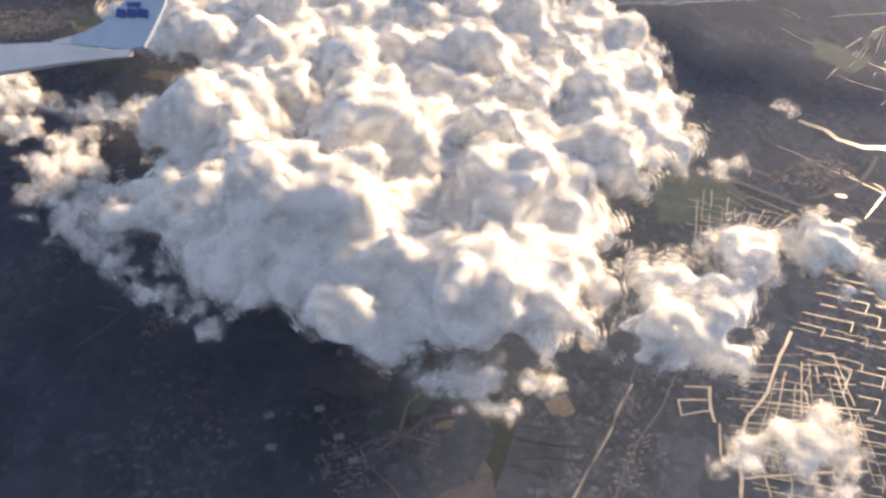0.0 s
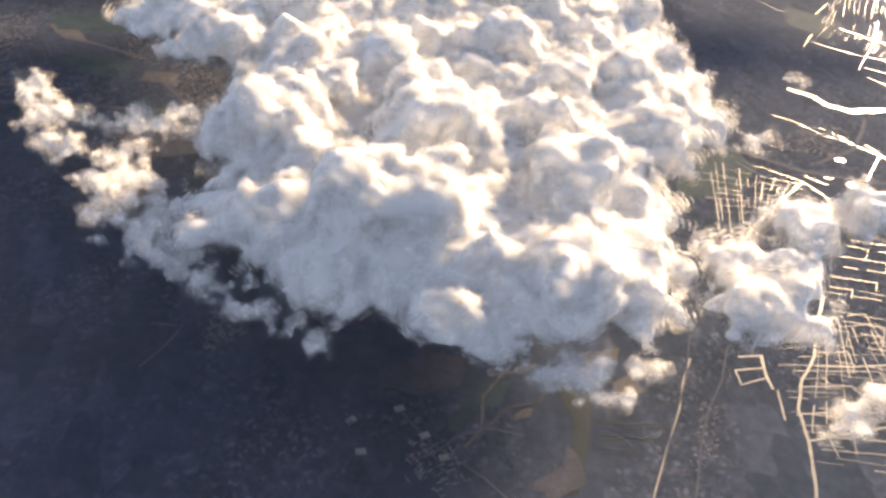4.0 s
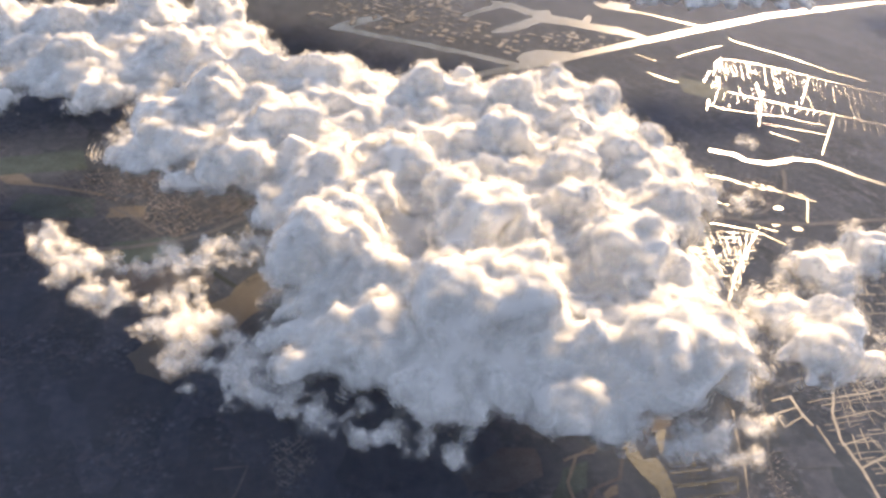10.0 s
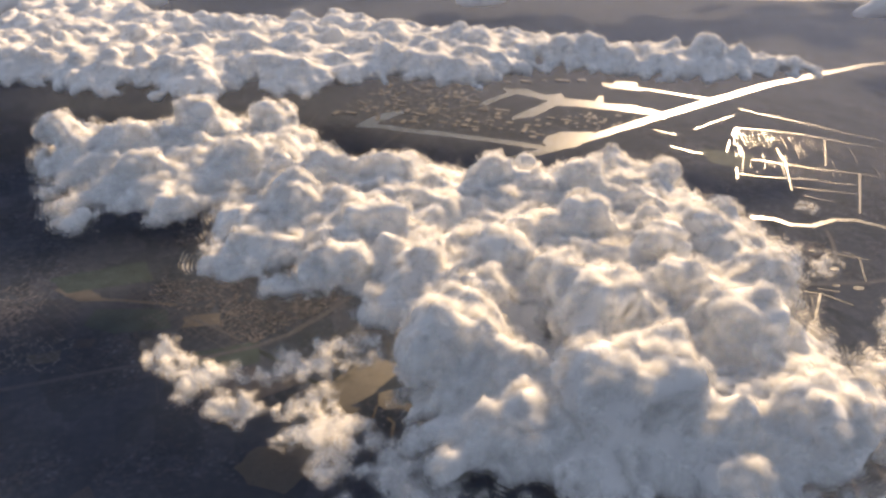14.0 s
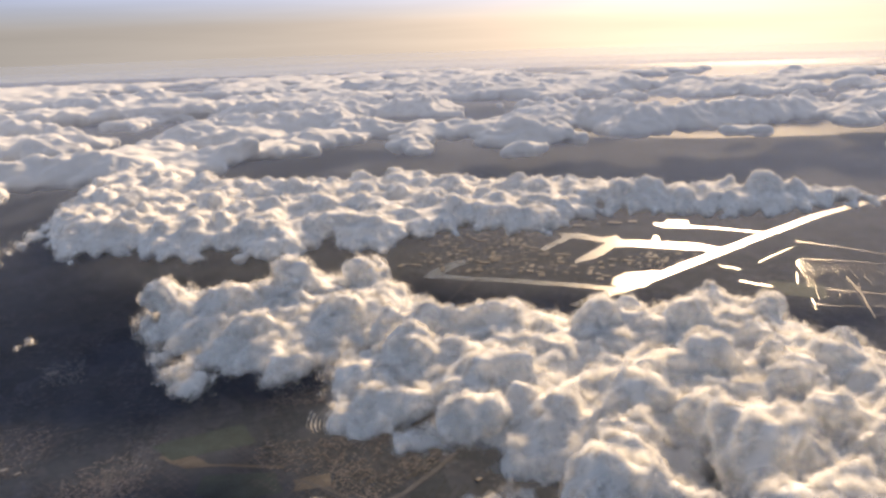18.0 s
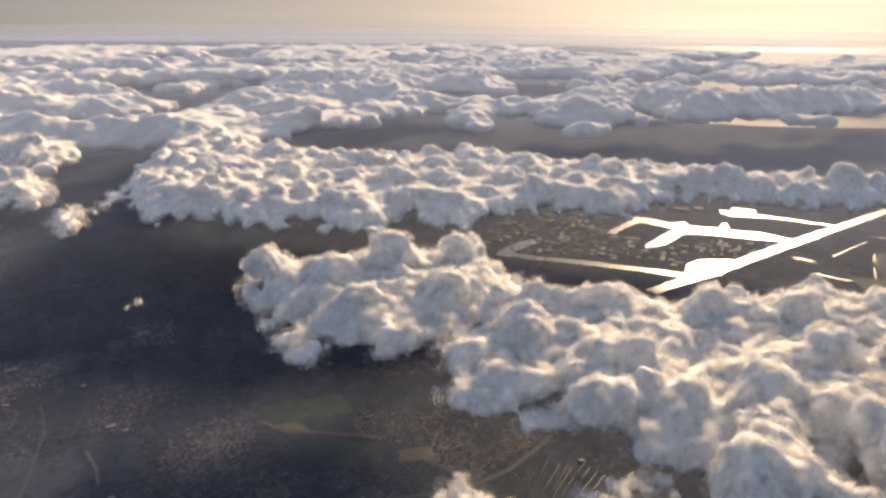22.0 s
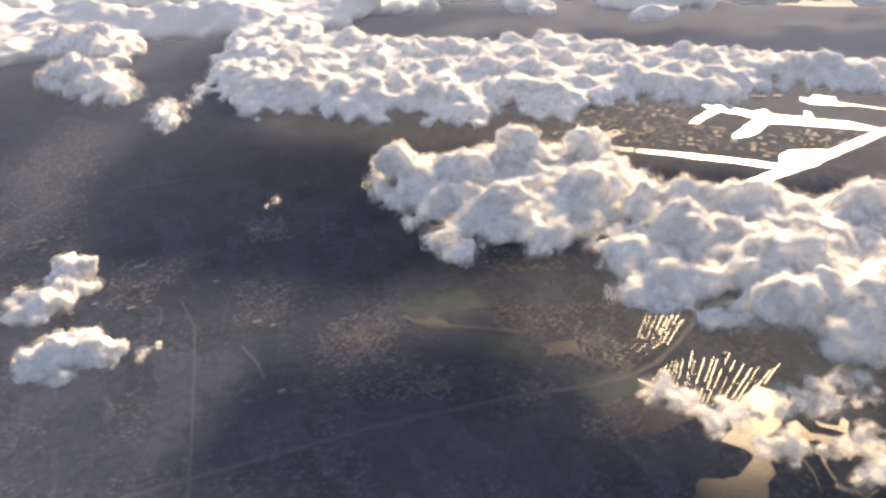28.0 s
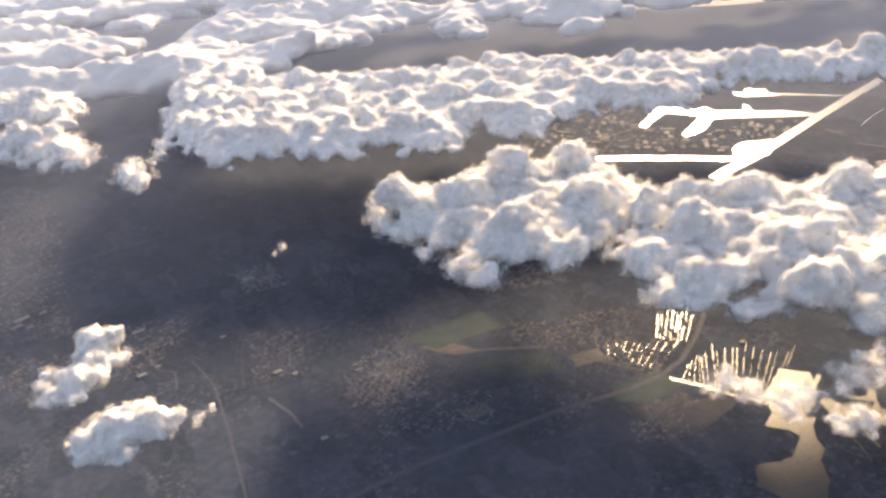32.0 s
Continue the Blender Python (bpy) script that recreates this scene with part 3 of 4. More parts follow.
clumps([((-60, 150, 60, 235), 2500), ((-180, 200, -60, 280), 2500), ((80, 160, 200, 250), 900)], "dark bare woodland and hedges among fields", 3, 0.15, 0.4)
clumps([((-480, 340, -200, 560), 4500), ((-200, 300, -60, 480), 2400), ((-560, 560, -300, 900), 2500)], "dark woodland strips between towns", 4, 0.2, 0.5)
clumps([((-100, 640, 320, 920), 1500), ((200, 380, 420, 600), 900)], "dark tree belts round the harbour", 5, 0.3, 0.7)


def houses(name, poly, count, label, seed, size=1.0):
    """Gabled houses in short rows."""
    r = random.Random(seed)
    xs, ys = [p[0] for p in poly], [p[1] for p in poly]
    vs, fs, made, tries = [], [], 0, 0
    count *= 3
    while made < count and tries < count * 12:
        tries += 1
        x, y = r.uniform(min(xs), max(xs)), r.uniform(min(ys), max(ys))
        if not inside(poly, x, y):
            continue
        turn = 0.5 + 1.571 * r.randrange(2) + 0.8 * noise.noise(Vector((x, y, 0)) * 0.02)
        c, s = math.cos(turn), math.sin(turn)
        for k in range(r.randint(2, 5)):
            l, w, h = (size * r.choice((0.6, 0.7, 0.8, 1.3)) * r.uniform(*q) for q in ((0.9, 1.6), (0.6, 0.95), (0.12, 0.22)))
            ox = k * 0.95 * size
            a = len(vs)
            for lx, ly, lz in ((-l / 2, -w / 2, 0), (l / 2, -w / 2, 0), (l / 2, w / 2, 0), (-l / 2, w / 2, 0), (-l / 2, -w / 2, h), (l / 2, -w / 2, h), (l / 2, w / 2, h), (-l / 2, w / 2, h), (-l / 2, 0, h * 1.6), (l / 2, 0, h * 1.6)):
                lx += ox
                vs.append((x + lx * c - ly * s, y + lx * s + ly * c, lz))
            fs += [[a + i for i in f] for f in ((0, 1, 5, 4), (2, 3, 7, 6), (1, 2, 6, 9, 5), (3, 0, 4, 8, 7), (4, 5, 9, 8), (6, 7, 8, 9))]
            made += 1
    return tagged(mesh_object(name, vs, fs, TILE), label, "houses", kind="stuff")


for n, (poly, count, size) in enumerate((([(-114, 247), (-99, 250), (-96, 234), (-109, 223)], 130, 0.7), ([(-31, 182), (-14, 180), (-8, 166), (-19, 159), (-31, 164)], 120, 0.6), ([(86, 204), (98, 204), (84, 173), (75, 171)], 40, 0.6),
                                         ([(196, 404), (236, 440), (260, 431), (234, 399)], 260, 1.0), ([(-103, 473), (-84, 456), (-112, 429), (-127, 442)], 220, 0.9), ([(-156, 454), (-116, 431), (-152, 409), (-166, 436)], 240, 0.9),
                                         ([(-568, 926), (-475, 938), (-460, 635), (-530, 660)], 700, 1.2), ([(-438, 638), (-387, 624), (-394, 582), (-437, 555)], 240, 1.1), ([(-353, 579), (-317, 568), (-329, 511), (-359, 519)], 160, 1.0),
                                         ([(-311, 492), (-264, 485), (-272, 450), (-315, 462)], 220, 1.0), ([(-178, 585), (-118, 568), (-133, 534), (-186, 549)], 260, 1.1), ([(-200, 500), (-110, 480), (-150, 440), (-205, 470)], 420, 0.9),
                                         ([(-300, 470), (-240, 440), (-250, 410), (-310, 430)], 200, 0.9), ([(-190, 380), (-160, 372), (-170, 356), (-196, 362)], 120, 0.7), ([(-520, 640), (-440, 600), (-460, 560), (-530, 600)], 260, 1.1), ([(-305, 506), (-277, 520), (-258, 482), (-287, 469)], 200, 0.9), ([(-179, 389), (-150, 387), (-149, 376), (-180, 376)], 90, 0.7), ([(-535, 1060), (-476, 997), (-492, 833), (-540, 850)], 300, 1.3), ([(-345, 680), (-315, 690), (-310, 640), (-340, 640)], 160, 1.1))):
    houses("town_houses", poly, count, "rows of small dark-roofed houses" if size < 1.1 else "crowded rows of town houses with dull roofs", 20 + n, size)


def streets(poly, label, seed, gap=6.0):
    """A loose net of narrow town streets, joined."""
    r = random.Random(seed)
    xs, ys = [p[0] for p in poly], [p[1] for p in poly]
    mx, my, span = (min(xs) + max(xs)) / 2, (min(ys) + max(ys)) / 2, max(max(xs) - min(xs), max(ys) - min(ys))
    lie, z, vs, fs = r.uniform(0, 1.5), layered(0.16), [], []
    for way in (lie, lie + 1.45):
        c, s = math.cos(way), math.sin(way)
        for off in np.arange(-span * 0.6, span * 0.6, gap * r.uniform(0.8, 1.3)):
            off += r.uniform(-0.3, 0.3) * gap
            last = False
            for u in np.arange(-span * 0.7, span * 0.7, 2.5):
                bend = off + 5 * noise.noise(Vector((u * 0.025, off * 0.03, seed)))
                x, y = mx + u * c - bend * s, my + u * s + bend * c
                here = inside(poly, x, y) and noise.noise(Vector((x * 0.07, y * 0.07, seed + 3))) > -0.22
                if here:
                    w = 0.22 * r.uniform(0.8, 1.2)
                    vs += [(x - s * w, y + c * w, z), (x + s * w, y - c * w, z)]
                    if last:
                        k = len(vs)
                        fs.append((k - 4, k - 3, k - 1, k - 2))
                last = here
    return tagged(mesh_object("town_streets", vs, fs, TRACK), label, "streets", kind="stuff")


for n, poly in enumerate(([(-568, 926), (-475, 938), (-460, 635), (-530, 660)], [(-480, 640), (-387, 640), (-380, 560), (-470, 545)], [(-365, 590), (-310, 575), (-320, 505), (-365, 515)], [(-325, 500), (-240, 490), (-235, 405), (-320, 425)],
                          [(-186, 585), (-110, 570), (-125, 530), (-190, 545)], [(-215, 505), (-105, 485), (-112, 425), (-160, 405), (-215, 460)], [(-200, 395), (-150, 390), (-160, 350), (-200, 358)], [(190, 404), (236, 444), (264, 431), (236, 395)], [(-114, 250), (-96, 250), (-92, 230), (-112, 220)])):
    streets(poly, "loose net of pale narrow streets between houses", 60 + n, 5.0 if n < 6 else 3.5)


# ---- harbour sheds ----
def shed(l, w, h):
    ob = new("warehouse")
    def box(name, x0, y0, z0, x1, y1, z1, mat, ridge=0.0):
        v = [(x0, y0, z0), (x1, y0, z0), (x1, y1, z0), (x0, y1, z0), (x0, y0, z1), (x1, y0, z1), (x1, y1, z1), (x0, y1, z1), (x0, (y0 + y1) / 2, z1 + ridge), (x1, (y0 + y1) / 2, z1 + ridge)]
        f = [(0, 3, 2, 1), (0, 1, 5, 4), (2, 3, 7, 6), (1, 2, 6, 9, 5), (3, 0, 4, 8, 7), (4, 5, 9, 8), (6, 7, 8, 9)]
        mesh_object(name, v, f, mat, ob)
    box("wall", -l / 2, -w / 2, 0, l / 2, w / 2, h, WALL)
    box("roof", -l / 2 - 0.15, -w / 2 - 0.15, h + 0.005, l / 2 + 0.15, w / 2 + 0.15, h + 0.12, ROOF, h * 0.12)
    return tagged(ob, "long warehouse with a pale metal roof on the quay", "warehouse", group="harbour warehouses")


kinds = [shed(9, 5, 1.2), shed(14, 6, 1.4), shed(6, 4, 1.0), shed(18, 7, 1.5), shed(10, 10, 1.3)]
yard = [(-20, 830), (85, 950), (185, 905), (150, 825), (200, 765), (240, 775), (300, 745), (190, 690), (160, 705), (83, 760), (20, 800)]
r, done = random.Random(8), []
wet = [[(149, 828), (205, 881), (229, 890), (271, 827), (333, 760), (319, 742), (258, 800), (169, 766), (158, 775), (222, 826), (208, 858)], [(187, 735), (222, 707), (206, 680), (150, 670)]]
for _ in range(4000):
    x, y = r.uniform(-20, 300), r.uniform(680, 950)
    if len(done) < 170 and inside(yard, x, y) and all(math.hypot(x - a, y - b) > 8 for a, b in done) and not any(inside(w, x, y) or edge_distance(w, x, y) < 8 for w in wet):
        k = r.choice(kinds)
        copy_thing(k, pose(x, y, 0.02, 0, 0, r.choice((-38, 52)) + r.uniform(-4, 4)) @ Matrix.Scale(r.uniform(0.4, 0.7), 4))
        done.append((x, y))
for n, k in enumerate(kinds):
    k.matrix_world = pose(215 + 24 * n, 915 - 3 * n, 0.02, 0, 0, -38)
for x, y, k, turn in ((-344, 521, 0, 10), (-335, 514, 2, 40), (-497, 674, 1, 30), (-488, 668, 0, 30), (-86, 412, 2, 20), (-23.7, 184.7, 2, 30), (-443, 572, 2, 20), (-456, 563, 2, 50), (-418, 621, 1, 15), (-420, 590, 2, 20), (-480, 689, 0, 30), (-494, 685, 3, 30), (-336, 444, 2, 10), (-367, 583, 2, 15), (-335, 665, 1, 5), (-33, 197, 2, 20), (-47, 177, 2, 5), (-51, 191, 2, 40), (-17, 175, 2, 20), (-62, 566, 1, -30), (-58, 556, 0, -30), (-420, 560, 0, 20), (-410, 566, 2, 20)):
    copy_thing(kinds[k], pose(x, y, 0.02, 0, 0, turn) @ Matrix.Scale(0.6, 4))


# ---- clouds ----
def puff_shape(level, seed, wild=0.5):
    """A round heap with lobes upon lobes, radius about 1."""
    bm = bmesh.new()
    bmesh.ops.create_icosphere(bm, subdivisions=level, radius=1)
    off = Vector((seed * 7.31, seed * 3.7, seed * 1.9))
    for v in bm.verts:
        p = v.co.copy()
        q = 0.62
        for k, (s, amp) in enumerate(((1.5, 1.0), (3.1, 0.5), (6.3, 0.25))):
            q += wild * amp * abs(noise.noise(p * s + off * (k + 1))) * 1.6
        v.co = p * q
        if v.co.z < 0:
            v.co.z *= 0.6
    bm.verts.ensure_lookup_table()
    co = np.array([v.co[:] for v in bm.verts])
    fa = np.array([[v.index for v in f.verts] for f in bm.faces])
    bm.free()
    return co, fa


PUFFS = {lv: [puff_shape(lv, 10 * lv + s) for s in range(n)] for lv, n in ((4, 6), (3, 14), (2, 12))}
rng = np.random.default_rng(4)


def plain_mesh(name, co, fa):
    me = bpy.data.meshes.new(name)
    n = fa.shape[1]
    me.vertices.add(len(co))
    me.vertices.foreach_set("co", np.ascontiguousarray(co, np.float32).ravel())
    me.loops.add(fa.size)
    me.loops.foreach_set("vertex_index", fa.ravel().astype(np.int32))
    me.polygons.add(len(fa))
    me.polygons.foreach_set("loop_start", np.arange(0, fa.size, n, dtype=np.int32))
    me.polygons.foreach_set("use_smooth", np.ones(len(fa), bool))
    me.update()
    return me


class Heap:
    """Collects puffs into one mesh."""
    def __init__(self):
        self.co, self.fa, self.n = [], [], 0

    def add(self, level, x, y, z, size, flat=0.8):
        co, fa = PUFFS[level][rng.integers(len(PUFFS[level]))]
        t = rng.uniform(0, 2 * math.pi)
        c, s = math.cos(t), math.sin(t)
        st = rng.uniform(0.88, 1.15)
        co = co * (size * st, size / st, size * flat)
        self.co.append(np.stack([co[:, 0] * c - co[:, 1] * s + x, co[:, 0] * s + co[:, 1] * c + y, co[:, 2] + z], 1))
        self.fa.append(fa + self.n)
        self.n += len(co)

    def mesh(self, name):
        return plain_mesh(name, np.concatenate(self.co), np.concatenate(self.fa))


def grown(me, name, voxel, swells, smooth=8):
    """The heap's outer skin, with billows grown on it."""
    ob = new(name, me)
    mod = ob.modifiers.new("skin", "REMESH")
    mod.mode, mod.voxel_size, mod.use_smooth_shade = "VOXEL", voxel, True
    soft = ob.modifiers.new("soft", "SMOOTH")
    soft.factor, soft.iterations = 0.5, smooth
    warp = bpy.data.textures.new("warp", "CLOUDS")
    warp.noise_scale, warp.noise_depth = swells[0][0] * 0.8, 5
    d = ob.modifiers.new("warp", "DISPLACE")
    d.texture, d.texture_coords, d.strength, d.mid_level = warp, "LOCAL", swells[0][1] * 1.4, 0.5
    again = ob.modifiers.new("again", "REMESH")
    again.mode, again.voxel_size = "VOXEL", voxel
    for k, (size, push) in enumerate(swells):
        tex = bpy.data.textures.new(f"billow_{k}", "CLOUDS")
        tex.noise_type, tex.noise_scale, tex.noise_depth = "HARD_NOISE", size, 1
        d = ob.modifiers.new("billow", "DISPLACE")
        d.texture, d.texture_coords, d.strength, d.mid_level = tex, "LOCAL", push, 0.2
    whole = ob.modifiers.new("whole", "REMESH")
    whole.mode, whole.voxel_size = "VOXEL", voxel
    last = ob.modifiers.new("last", "SMOOTH")
    last.factor, last.iterations = 0.5, 1
    deps = bpy.context.evaluated_depsgraph_get()
    skin = bpy.data.meshes.new_from_object(ob.evaluated_get(deps))
    skin.name = name
    ob.modifiers.clear()
    ob.data = skin
    skin.polygons.foreach_set("use_smooth", np.ones(len(skin.polygons), bool))
    return ob


def layers(skin, name, low, high, count, mat, frayed=1.5):
    """Thin layers one over another off the skin of a cloud, as one mesh."""
    n = len(skin.vertices)
    co, no = np.empty(3 * n, np.float32), np.empty(3 * n, np.float32)
    skin.vertices.foreach_get("co", co)
    skin.vertices.foreach_get("normal", no)
    co, no = co.reshape(-1, 3), no.reshape(-1, 3)
    skin.calc_loop_triangles()
    fa = np.empty(3 * len(skin.loop_triangles), np.int32)
    skin.loop_triangles.foreach_get("vertices", fa)
    fa = fa.reshape(-1, 3)
    more = 1 + frayed * np.clip((78 - co[:, 2:]) / 16, 0, 1) * np.clip(1 + 1.6 * no[:, 2:], 0, 1)  # frayed widest low on the flanks
    me = plain_mesh(name, np.concatenate([co + no * o * more for o in np.linspace(low, high, count)]), np.concatenate([fa + n * k for k in range(count)]))
    me.attributes.new("outward", "FLOAT", "POINT").data.foreach_set("value", np.repeat(np.linspace(0, 1, count), n).astype(np.float32))
    me.materials.append(mat)
    skin.vertices.foreach_set("co", (co + no * min(0, low)).ravel())
    return me


def cloud(poly, label, sheer=False, base=62, height=18, big=12.0, level=3, lumps=0.5, domes=(), ragged=0.88, voxel=2.1, swells=((28, 7.0), (12, 3.0), (5.5, 1.2)), kind="", fill=1.0, soft=1.0, films=6):
    """A heap cloud over a plan: domes, lower puffs between them, a soft fringe all over."""
    xs, ys = [p[0] for p in poly], [p[1] for p in poly]
    body = Heap()
    for x, y, size, head in domes:
        body.add(4, x, y, head - size * 0.75, size, 0.85)
        for k in range(5):
            q, u = rng.uniform(0, 2 * math.pi), rng.uniform(0.3, 1.0)
            body.add(3, x + size * 0.85 * u * math.cos(q), y + size * 0.85 * u * math.sin(q), head - size * 0.75 + size * 0.72 * math.sqrt(max(0, 1 - u * u)), size * rng.uniform(0.25, 0.42))
    step = big * 1.0
    for gx in np.arange(min(xs), max(xs) + step, step):
        for gy in np.arange(min(ys), max(ys) + step, step):
            x, y = gx + rng.uniform(-0.45, 0.45) * step, gy + rng.uniform(-0.45, 0.45) * step
            if not inside(poly, x, y):
                continue
            d = edge_distance(poly, x, y)
            full = min(1.0, d / (big * 2.4))
            size = big * (0.42 + 0.58 * full) * rng.uniform(0.65, 1.2)
            if any(math.hypot(x - a, y - b) < 0.6 * c for a, b, c, _ in domes):
                continue
            if rng.random() > (max(0.8, 1.6 * fill) if sheer else (ragged + (1 - ragged) * full) * fill):
                continue
            swell = 0.5 + 0.6 * noise.noise(Vector((x, y, 0)) / (big * 3.0)) + rng.uniform(-0.2, 0.2)
            z = base + height * full * (0.2 + 0.8 * swell) - size * 0.2
            body.add(level, x, y, z, size, 0.8)
            for k in range(rng.poisson(lumps)):
                q, u = rng.uniform(0, 2 * math.pi), rng.uniform(0.1, 1.0)
                body.add(2, x + size * 0.9 * u * math.cos(q), y + size * 0.9 * u * math.sin(q), z + size * 0.8 * math.sqrt(max(0, 1 - u * u)), size * rng.uniform(0.35, 0.65), 0.95)
    if sheer:
        ob = grown(body.mesh("torn_cloud"), "torn_cloud", 1.5, ((10, 4.0), (4.5, 1.2)), 6)
        ob.data = layers(ob.data, "torn_cloud", -2.4, 3.6, 8, TORN, 0.0)
        return tagged(ob, label, "cloud", kind=kind)
    ob = grown(body.mesh("cumulus_cloud"), "cumulus_cloud", voxel, swells)
    ob.data.materials.clear()
    ob.data.materials.append(CLOUD)
    fringe = new("fringe", layers(ob.data, "fringe", -0.6 * soft, 3.4 * soft, films, FRINGE, 1.8))
    fringe.parent = ob
    return tagged(ob, label, "cloud", kind=kind)


MAIN = [(-180, 374), (-171, 404), (-156, 453), (-136, 481), (-107, 497), (-64, 501), (-27, 473), (8, 467), (34, 447), (81, 466), (114, 438), (118, 361),
        (121, 317), (90, 285), (77, 270), (66, 215), (61, 187), (39, 172), (8, 165), (-27, 170), (-52, 175), (-63, 196), (-90, 209), (-114, 203), (-122, 216), (-104, 262), (-98, 300), (-114, 320), (-140, 350)]
DOMES = [(-40, 215, 24, 97), (-84, 266, 21, 93), (18, 280, 12, 92), (-45, 324, 15, 92), (14, 352, 12, 92), (67, 281, 16, 86), (-115, 339, 14, 88), (-25, 178, 9, 74), (15, 192, 20, 88), (38, 195, 12, 78), (-106, 214, 8, 73),
         (-30, 262, 19, 99), (25, 240, 18, 94), (-67, 295, 14, 90), (36, 315, 13, 92), (-88, 374, 14, 92), (-28, 297, 13, 92), (69, 325, 14, 88), (-120, 420, 13, 90), (-60, 440, 13, 90), (40, 400, 14, 92), (90, 400, 12, 88), (-10, 420, 13, 92), (-78, 216, 14, 82), (-66, 196, 12, 77)]
cloud(MAIN, "large bank of white cumulus heaps lit from behind", domes=DOMES)
for edge in ([(-157, 260), (-145, 274), (-130, 274), (-119, 248), (-97, 212), (-115, 200), (-135, 206), (-148, 222)], [(-112, 210), (-88, 198), (-62, 182), (-50, 168), (-75, 172), (-106, 190)], [(-6, 176), (22, 172), (45, 164), (30, 150), (-1, 158)]):
    cloud(edge, "loose torn wisps along the cumulus bank", sheer=True, height=5, big=6.5, ragged=0.0, fill=0.5)
cloud([(88, 237), (104, 244), (123, 256), (153, 260), (190, 258), (185, 236), (152, 226), (132, 229), (125, 209), (109, 187), (103, 174), (88, 176), (78, 177), (64, 178), (60, 192), (70, 215), (74, 232)],
      "ragged white cumulus bank over meadow ditches", height=8, big=8, fill=0.85, ragged=0.2, voxel=1.3, domes=((80, 190, 9, 74), (115, 232, 11, 78), (150, 246, 11, 78), (100, 200, 8, 73)))
cloud([(87, 152), (100, 160), (122, 169), (133, 160), (137, 151), (129, 131), (93, 130), (89, 142)], "small ragged cumulus over the fields", sheer=True, height=6, big=6, ragged=0.0, fill=0.12)
cloud([(-160, 299), (-134, 305), (-108, 309), (-104, 280), (-136, 276), (-156, 286)], "torn shreds of thin white cloud", sheer=True, height=5, big=7.5, ragged=0.0, fill=0.6)
cloud([(-203, 322), (-187, 328), (-171, 300), (-158, 290), (-158, 262), (-178, 262), (-185, 289)], "torn white cloud with frayed edge", sheer=True, height=6, big=8, ragged=0.0, fill=0.6)
cloud([(-88, 195), (-76, 194), (-78, 181), (-87, 184)], "tiny frayed white cloud alone", sheer=True, height=3, big=6, ragged=0.0, fill=0.3)
cloud([(119, 312), (140, 316), (136, 298), (116, 293)], "small frayed white cloud", sheer=True, height=4, big=5, ragged=0.0, fill=0.3)
cloud([(164, 374), (180, 377), (180, 361), (164, 361)], "small frayed white cloud", sheer=True, height=3, big=5, ragged=0.0, fill=0.3)
cloud([(-263, 515), (-259, 567), (-240, 633), (-202, 595), (-163, 616), (-97, 604), (-74, 528), (-88, 486), (-153, 453), (-183, 440), (-214, 460), (-238, 446), (-246, 465), (-239, 497)],
      "white cumulus heap with shaded hollows", height=16, big=11, domes=((-245, 560, 13, 90), (-205, 540, 15, 90), (-160, 560, 17, 94), (-110, 560, 15, 90), (-140, 500, 14, 88), (-200, 490, 12, 84)))
cloud([(-382, 790), (-362, 848), (-328, 747), (-279, 766), (-256, 716), (-206, 713), (-151, 670), (-119, 717), (-78, 678), (9, 706), (78, 674), (159, 716), (243, 663), (302, 649), (390, 650),
       (440, 645), (445, 690), (395, 700), (275, 780), (153, 850), (54, 940), (-72, 981), (-145, 1020), (-216, 1060), (-240, 1200), (-333, 1147), (-352, 993)],
      "long bank of white cumulus beyond the harbour", height=21, big=12, lumps=0.6, voxel=2.7, soft=0.75, films=3, swells=((26, 7), (11, 3.4), (5.5, 1.4)), domes=tuple((x, y, 17, 92) for x, y in ((-280, 900), (-200, 860), (-120, 900), (-40, 850), (40, 830), (120, 780), (220, 730), (330, 690), (-200, 980), (-100, 800))))
cloud([(-459, 447), (-458, 470), (-438, 471), (-434, 496), (-424, 490), (-420, 472), (-428, 456), (-443, 437)], "small bright cumulus over town", height=5, big=6, ragged=1, voxel=1.1, soft=0.5, swells=((12, 3.5), (6, 1.6), (3, 0.6)), domes=((-443, 456, 9, 70), (-431, 479, 10, 76), (-436, 466, 8, 72)))
cloud([(-450, 395), (-440, 413), (-427, 417), (-406, 408), (-408, 392), (-426, 382)], "small bright flat cumulus", height=5, big=6, ragged=1, voxel=1.1, soft=0.5, swells=((12, 3.5), (6, 1.6), (3, 0.6)), domes=((-436, 400, 9, 70), (-424, 402, 10, 73), (-413, 401, 9, 71)))
cloud([(-398, 408), (-388, 408), (-390, 400), (-400, 400)], "tiny shred of cloud", sheer=True, height=2, big=4, ragged=0.6, base=60)
cloud([(-332, 554), (-322, 556), (-320, 543), (-330, 543)], "tiny shred of cloud", sheer=True, height=2, big=5, ragged=0.0, fill=1.0, base=66)
cloud([(-528, 931), (-512, 1039), (-435, 931), (-424, 844), (-463, 855)], "compact bright cumulus cloud alone", height=18, big=14, ragged=0.9, voxel=2.2)
cloud([(-411, 775), (-389, 820), (-385, 770), (-395, 750)], "small bright cumulus cloud alone", height=8, big=10, ragged=0.9, voxel=1.4)
cloud([(-596, 1250), (-548, 1082), (-447, 1020), (-430, 1120), (-500, 1180)], "bright loose cumulus heap alone", height=18, big=15, ragged=0.8, voxel=2.6)


